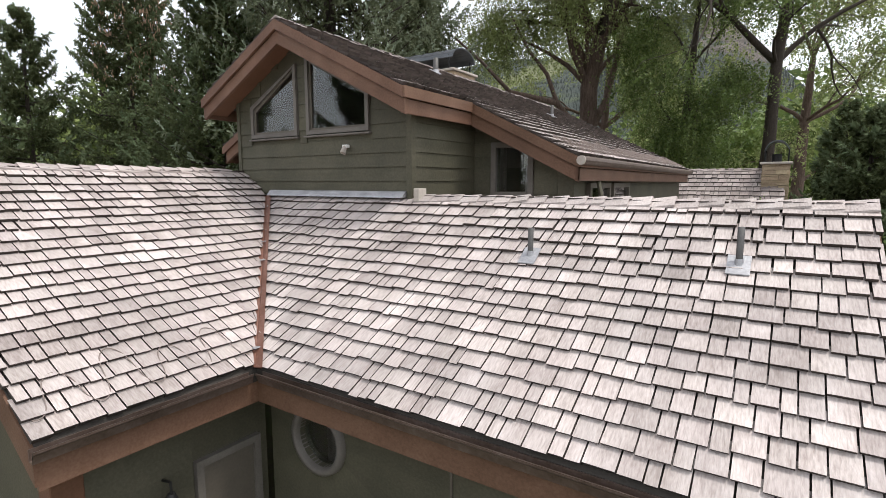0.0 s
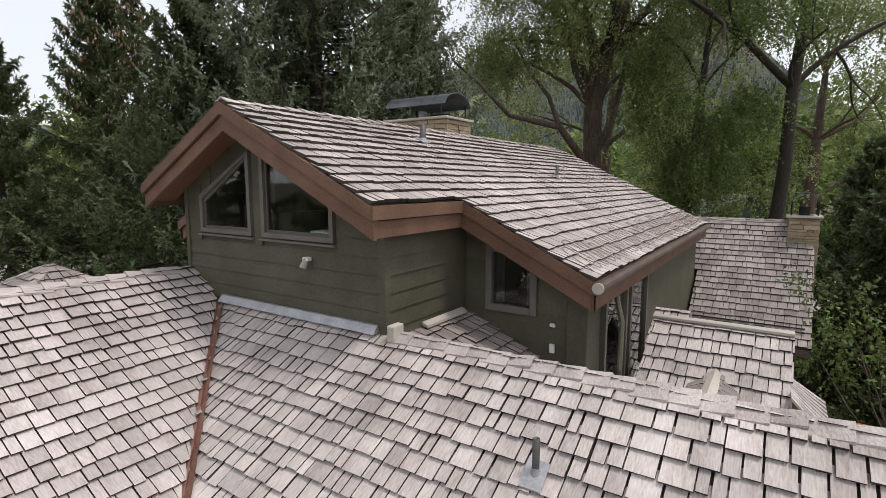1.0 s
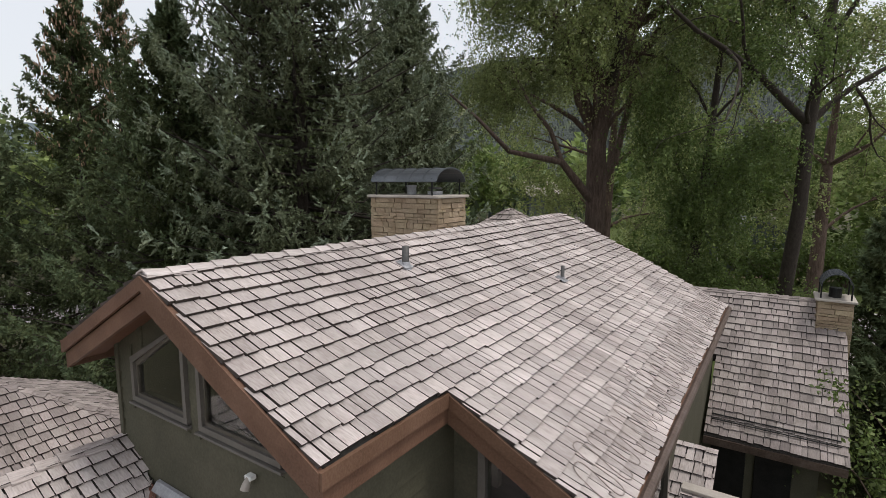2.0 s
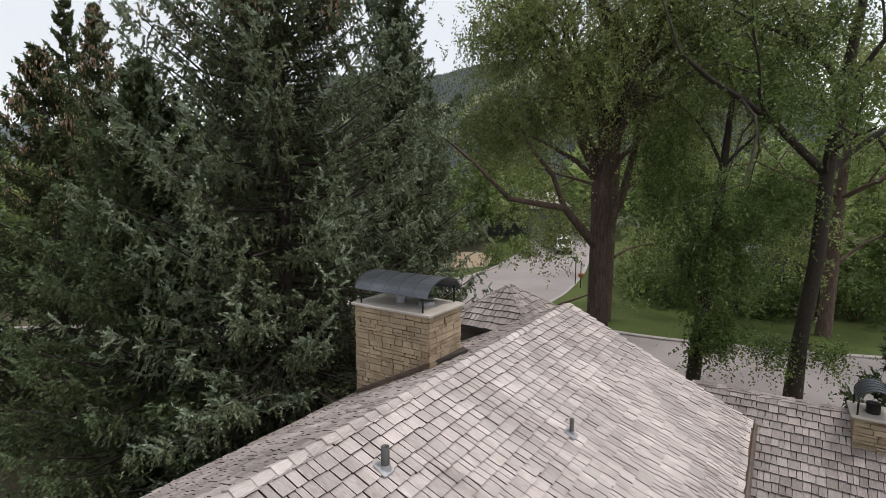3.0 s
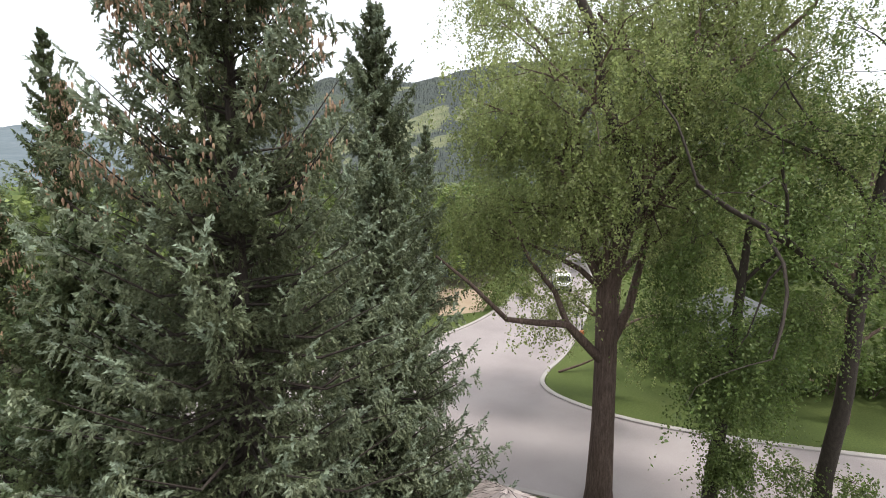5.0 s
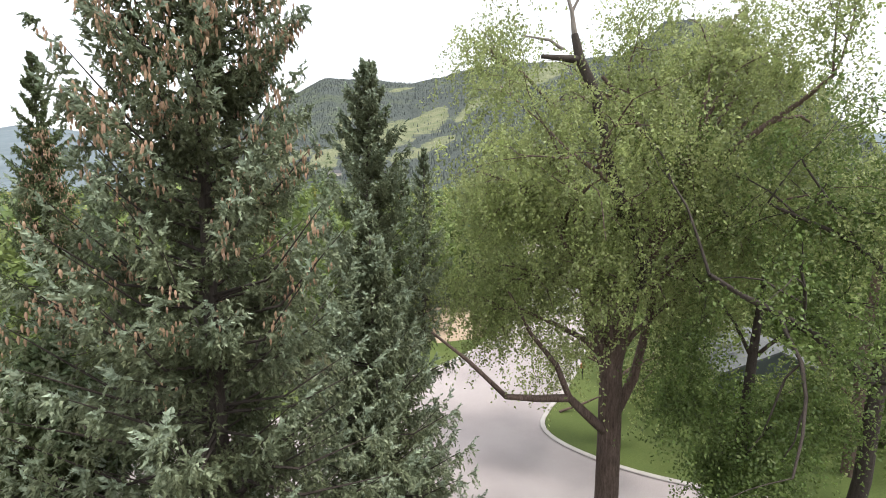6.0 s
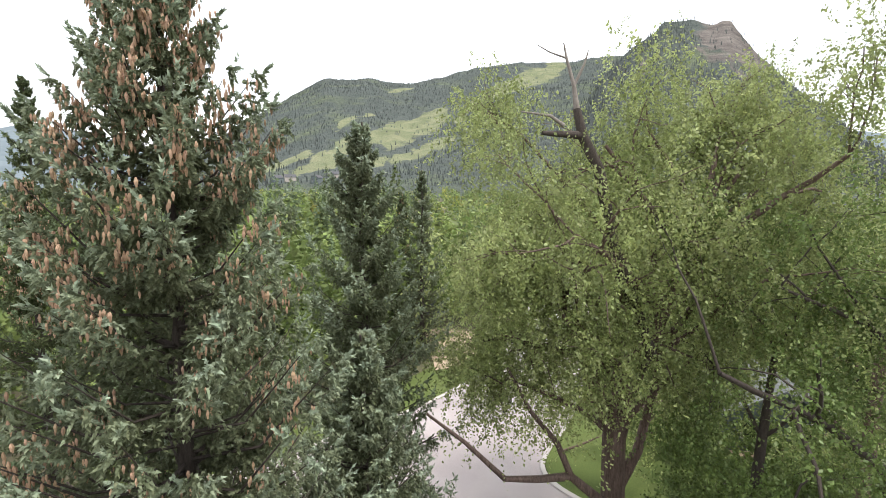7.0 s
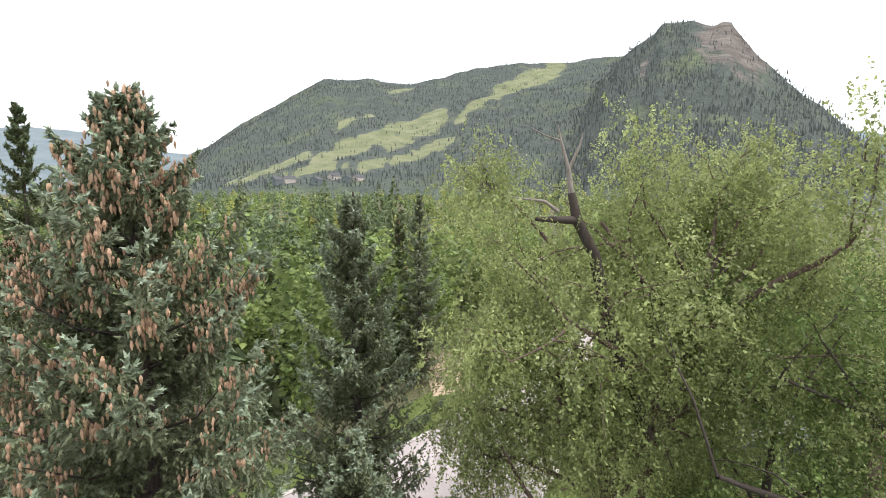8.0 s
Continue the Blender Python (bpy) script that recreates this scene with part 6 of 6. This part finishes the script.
# things seen through the gable window
sofa = empty("armchair", (-4.9, 5.7, 4.0), "pale upholstered armchair inside the gable room", "armchair")
part("seat", boxed((-5.2, 5.4, 4.0), (-4.7, 5.95, 4.55), 0.05), FABRIC, sofa)
part("backrest", boxed((-5.2, 5.95, 4.0), (-4.7, 6.1, 5.05), 0.05), FABRIC, sofa)
part("armrest", boxed((-4.7, 5.4, 4.0), (-4.56, 6.1, 4.75), 0.04), FABRIC, sofa)
part("armrest", boxed((-5.34, 5.4, 4.0), (-5.2, 6.1, 4.75), 0.04), FABRIC, sofa)
tb = empty("side_table", (-4.75, 5.25, 4.0), "pale side table behind the window", "table")
part("tabletop", boxed((-4.95, 5.12, 4.86), (-4.5, 5.34, 4.89), 0.005), WHITE, tb)
for dx in (-4.93, -4.54):
    part("leg", boxed((dx, 5.2, 4.0), (dx + 0.03, 5.24, 4.86)), WHITE, tb)

# planter on the ground by the porch
drum = empty("planter", (0.0, 11.2, 0), "pale round planter on a stand behind the porch", "planter")
part("pot", tube(bmesh.new(), [(0.0, 11.2, 0.0), (0.0, 11.2, 1.1), (0.0, 11.2, 1.3)], [0.1, 0.14, 0.2], 18), CAPSTONE, drum)
fence_post = empty("gate_post", (0.5, 12.0, 0), "orange-brown timber gate panel by the porch", "gate")
part("panel", boxed((0.6, 12.0, 0), (1.0, 12.06, 1.35), 0.01), ORANGE, fence_post)


# ---- the street
def van(at, turn):
    v = empty("van", at, "white delivery van parked at the roadside", "van")
    m = pose(*at, 0, 0, turn)
    bm = bmesh.new()
    side = [(-2.3, 0.35), (-2.3, 1.95), (-2.1, 2.1), (0.9, 2.1), (1.35, 1.95), (1.85, 1.25), (2.35, 1.1), (2.45, 0.8), (2.45, 0.35)]
    prism(bm, [m @ Vector((x, -0.92, z)) for x, z in side], m.to_3x3() @ Vector((0, 1.84, 0)))
    bmesh.ops.bevel(bm, geom=list(bm.edges), offset=0.06, segments=2, affect="EDGES")
    part("body", bm, WHITE, v)
    part("windscreen", prism(bmesh.new(), [m @ Vector(p) for p in ((1.44, -0.78, 1.88), (1.86, -0.82, 1.30), (1.86, 0.82, 1.30), (1.44, 0.78, 1.88))], m.to_3x3() @ Vector((0.03, 0, 0.02))), BLACK, v, "dark windscreen")
    part("bumper", box(bmesh.new(), (2.42, -0.9, 0.3), (2.52, 0.9, 0.58), m), TYRE, v)
    part("grille", box(bmesh.new(), (2.45, -0.5, 0.66), (2.48, 0.5, 0.86), m), BLACK, v)
    for s in (-1, 1):
        part("headlight", box(bmesh.new(), (2.44, s * 0.7 - 0.14, 0.68), (2.475, s * 0.7 + 0.14, 0.88), m), CAPSTONE, v)
        part("side_window", box(bmesh.new(), (0.55, s * 0.925 - 0.01, 1.3), (1.35, s * 0.925 + 0.01, 1.8), m), BLACK, v)
        part("mirror", box(bmesh.new(), (1.35, s * 1.05 - 0.08, 1.25), (1.45, s * 1.05 + 0.08, 1.5), m), TYRE, v)
        for x in (-1.5, 1.6):
            bm = bmesh.new()
            bmesh.ops.create_cone(bm, cap_ends=True, segments=20, radius1=0.36, radius2=0.36, depth=0.24, matrix=m @ pose(x, s * 0.82, 0.36, 90))
            w = part("wheel", bm, TYRE, v)
            bm = bmesh.new()
            bmesh.ops.create_cone(bm, cap_ends=True, segments=16, radius1=0.2, radius2=0.2, depth=0.26, matrix=m @ pose(x, s * 0.82, 0.36, 90))
            part("rim", bm, PIPE, w)
    part("roof_rack", box(bmesh.new(), (-1.6, -0.7, 2.12), (0.6, 0.7, 2.2), m), CAPSTONE, v)


van((-25.0, 66.0, 0.012), -62)

for x, y, h, board_ in ((-16.5, 46.5, 2.6, True), (-15.6, 45.2, 2.3, False)):
    s = empty("sign_post", (x, y, 0.06), "slim street sign post at the lawn's edge", "sign post", "street posts")
    part("post", bar([(x, y, 0.0), (x, y, h)], 0.04, 8), BLACK, s)
    if board_:
        part("sign_plate", boxed((x - 0.2, y - 0.02, h - 0.5), (x + 0.2, y + 0.0, h - 0.1), 0.004), GREYWALL, s)
    else:
        part("mail_box", boxed((x - 0.16, y - 0.2, 1.0), (x + 0.16, y + 0.2, 1.35), 0.05), ORANGE, s, "red-brown box on the post")
stump = empty("fallen_branch", (-13.5, 39.5, 0.06), "dark fallen branch leaning on the lawn", "branch")
part("wood", tube(bmesh.new(), [(-15.0, 38.6, 0.1), (-13.9, 39.6, 0.5), (-12.6, 40.9, 1.1)], [0.09, 0.08, 0.04], 7), BARK, stump)


def small_house(at, turn, size, wall_h, rise, wall, roofmat, label, windows=2):
    h = empty("far_house", at, label, "house", "far houses")
    m = pose(*at, 0, 0, turn)
    L, W = size
    r3 = m.to_3x3()
    gab = [(-W, 0), (W, 0), (W, wall_h), (0, wall_h + rise), (-W, wall_h)]
    part("wall", prism(bmesh.new(), [m @ Vector((x, -L, z)) for x, z in gab], r3 @ Vector((0, 2 * L, 0))), wall, h)
    for s in (-1, 1):
        o = [(0, -L - 0.4, wall_h + rise + 0.05), (s * (W + 0.5), -L - 0.4, wall_h - rise * 0.5 / W + 0.05), (s * (W + 0.5), L + 0.4, wall_h - rise * 0.5 / W + 0.05), (0, L + 0.4, wall_h + rise + 0.05)]
        part("roof", prism(bmesh.new(), [m @ Vector(p) for p in o], (0, 0, 0.15)), roofmat, h)
    for k in range(windows):
        x = -W * 0.6 + 1.2 * W * k / max(1, windows - 1)
        w = part("window", box(bmesh.new(), (x - 0.5, -L - 0.06, wall_h * 0.35), (x + 0.5, -L + 0.02, wall_h * 0.8), m), WHITE, h)
        part("pane", box(bmesh.new(), (x - 0.42, -L - 0.08, wall_h * 0.35 + 0.08), (x + 0.42, -L - 0.062, wall_h * 0.8 - 0.08), m), BLACK, w)


small_house((-4.6, 50.0, 0), 25, (4, 3.2), 2.8, 1.5, GREYWALL, SLATE, "grey-green house under the trees beyond the lawn")
small_house((-38.0, 84.0, 0), -15, (5, 4.5), 5.0, 2.6, GREYWALL, CAPSTONE, "two-storey house among trees up the street")
small_house((-46.0, 66.0, 0), -40, (5, 4), 4.0, 2.2, GREYWALL, DARKROOF, "house half hidden beyond the drive")

# houses at the foot of the mountain
for bearing_, away_, up_, turn_ in ((-17.5, 690, 25, 10), (-16.2, 700, 26, -30), (-13.4, 680, 25, 20), (-11.6, 705, 30, -10), (-10.2, 690, 27, 35), (-9.0, 700, 28, 0)):
    a_ = radians(bearing_ - 33.4)
    small_house((away_ * math.sin(a_), away_ * math.cos(a_), up_ - 8), turn_, (7, 5), 7.5, 3.5, CAPSTONE if turn_ < 5 else GREYWALL, DARKROOF, "pale far house among trees at the mountain's foot")

# entrance gate posts and shrubs
post = empty("timber_post", (-3.4, 22.5, 0), "dark squared timber post by the lawn", "post")
part("post", boxed((-5.75, 22.4, 0), (-5.45, 22.7, 2.5), 0.02), BARK_DARK, post)


def shrub(at, r, h, seed, mat, label, leaves=2500, size=0.09):
    rs = np.random.RandomState(seed)
    s = empty("shrub", at, label, "shrub", "shrubs")
    bm = bmesh.new()
    tips = []
    for k in range(7):
        a = rs.uniform(0, 6.28)
        grow(rs, bm, (0, 0, 0), (math.cos(a) * 0.6, math.sin(a) * 0.6, 1), h * 0.7, 0.03, 1, tips)
    st = part("stem", bm, BARK)
    st.parent = s
    V, F, tone = leaf_cloud(rs, np.array(tips), r * 0.22, leaves, size, 0.1)
    c = new("crown", mesh_of("crown", V, F, mat, tone))
    c.parent = s


shrub((1.5, 13.2, 0), 1.6, 3.4, 71, LEAF_DEEP, "yellow-green shrub beside the north wing", 5000)
shrub((3.4, 11.0, 0), 1.6, 3.2, 72, LEAF, "yellow-green shrub beside the porch", 5000)
shrub((-27, 52, 0), 1.8, 2.2, 73, LEAF_DEEP, "dark shrub by the gravel drive", 3000, 0.14)
shrub((-29, 62, 0), 2.2, 2.8, 74, LEAF_DEEP, "dark shrub by the street", 3000, 0.14)
shrub((-26.5, 59, 0), 1.5, 1.8, 75, LEAF_DEEP, "dark shrub by the street", 2500, 0.14)
spruce((-27.5, 68, 0), 5.0, 2.0, 76, SPRUCE_BLUE, "small blue spruce by the street", 2500, 8, 0.2)
spruce((1.75, 3.75, 0), 3.3, 1.15, 77, SPRUCE_GREEN, "young spruce close beside the front roof", 3500, 12, 0.3)
spruce((1.9, 17.6, 0), 6.2, 2.4, 78, SPRUCE_GREEN, "dark spruce close to the wing's gable end", 5000, 8, 0.2, width=0.034, reach=0.11)
spruce((2.6, 15.2, 0), 4.6, 2.0, 79, SPRUCE_GREEN, "young dark spruce beside the wing", 6000, 8, 0.2)
spruce((1.6, 21.5, 0), 6.8, 2.4, 80, SPRUCE_GREEN, "dark spruce in the garden corner", 5000, 8, 0.2, width=0.034, reach=0.11)
for x_, y_, h_, k_ in ((-10.5, 44.6, 2.6, 0), (-8.4, 43.6, 3.4, 1), (-6.3, 43.2, 3.0, 2), (-4.2, 42.9, 3.6, 3), (-2.0, 43.4, 3.2, 4), (0.3, 44.2, 3.8, 5), (2.6, 45.0, 3.2, 6), (5.0, 46.0, 3.8, 7)):
    shrub((x_, y_, 0.05), 2.6, h_, 110 + k_, LEAF_DEEP, "dark green thicket shrub at the lawn's back edge", 2600, 0.24)
# spruces in the south garden, mirrored in the gable windows
spruce((-17.0, -8.5, 0), 12.0, 3.6, 121, SPRUCE_GREEN, "dark spruce in the south garden", 2600, 6, 0.4, 0, reach=0.2, width=0.06, twig=0.4)
spruce((-23.0, -7.0, 0), 13.5, 3.8, 122, SPRUCE_GREEN, "dark spruce in the south garden", 2600, 6, 0.4, 0, reach=0.2, width=0.06, twig=0.4)
spruce((-12.5, -10.5, 0), 10.5, 3.2, 123, SPRUCE_GREEN, "dark spruce in the south garden", 2600, 6, 0.4, 0, reach=0.2, width=0.06, twig=0.4)
shrub((1.3, 10.2, 0), 1.2, 1.6, 81, LEAF_DEEP, "low green shrub by the porch", 3500)
shrub((2.2, 12.0, 0), 1.4, 2.2, 82, LEAF, "bright green shrub by the porch", 4000)


# ---- conifers standing on the mountainsides
def hill_trees(hill, count, seed, low, high, label):
    rs = np.random.RandomState(seed)
    me = hill.data
    co = np.zeros(len(me.vertices) * 3, np.float32)
    me.vertices.foreach_get("co", co)
    cov = np.zeros(len(me.vertices) * 3, np.float32)
    me.attributes["cover"].data.foreach_get("vector", cov)
    co, cov = co.reshape(-1, 3), cov.reshape(-1, 3)
    wood = np.where(((cov[:, 0] < 0.3) | (rs.rand(len(cov)) < 0.1)) & ((cov[:, 1] < 0.3) | (rs.rand(len(cov)) < 0.16)) & (co[:, 2] > 12))[0]
    step = 6.0
    P = co[rs.choice(wood, count)] + rs.normal(size=(count, 3)) * [step, step, 0]
    H = rs.uniform(low, high, count)
    k = 3
    a = np.arange(k) * 2 * np.pi / k
    ring = np.stack([np.cos(a), np.sin(a), 0 * a], -1)
    V, F = [], []
    for lo, hi, r in ((-0.1, 0.62, 0.2), (0.35, 1.0, 0.13)):
        base = P[:, None] + ring[None] * (H * r)[:, None, None] * rs.uniform(0.7, 1.3, (count, k, 1)) + [0, 0, 1] * (H * lo)[:, None, None]
        tip = P + np.array([0, 0, 1]) * (H * hi)[:, None]
        o = sum(len(v) for v in V)
        V.append(np.concatenate([base, tip[:, None]], 1).reshape(-1, 3))
        i = o + np.arange(count)[:, None] * (k + 1)
        F.append(np.stack([i + np.arange(k)[None], i + (np.arange(k)[None] + 1) % k, i + k + 0 * np.arange(k)[None]], -1).reshape(-1, 3))
    V, F = np.concatenate(V), np.concatenate(F)
    ob = new("hill_conifers", mesh_of("hill_conifers", V, F, HAZED_NEEDLES, np.full(len(V), 0.5)))
    return tagged(ob, label, "woods", "", "stuff")


hill_trees(hill_main, 15000, 91, 3.5, 7.5, "dark conifers over the long mountainside")
hill_trees(hill_peak, 8000, 92, 4, 9, "dark conifers on the flanks of the peak")
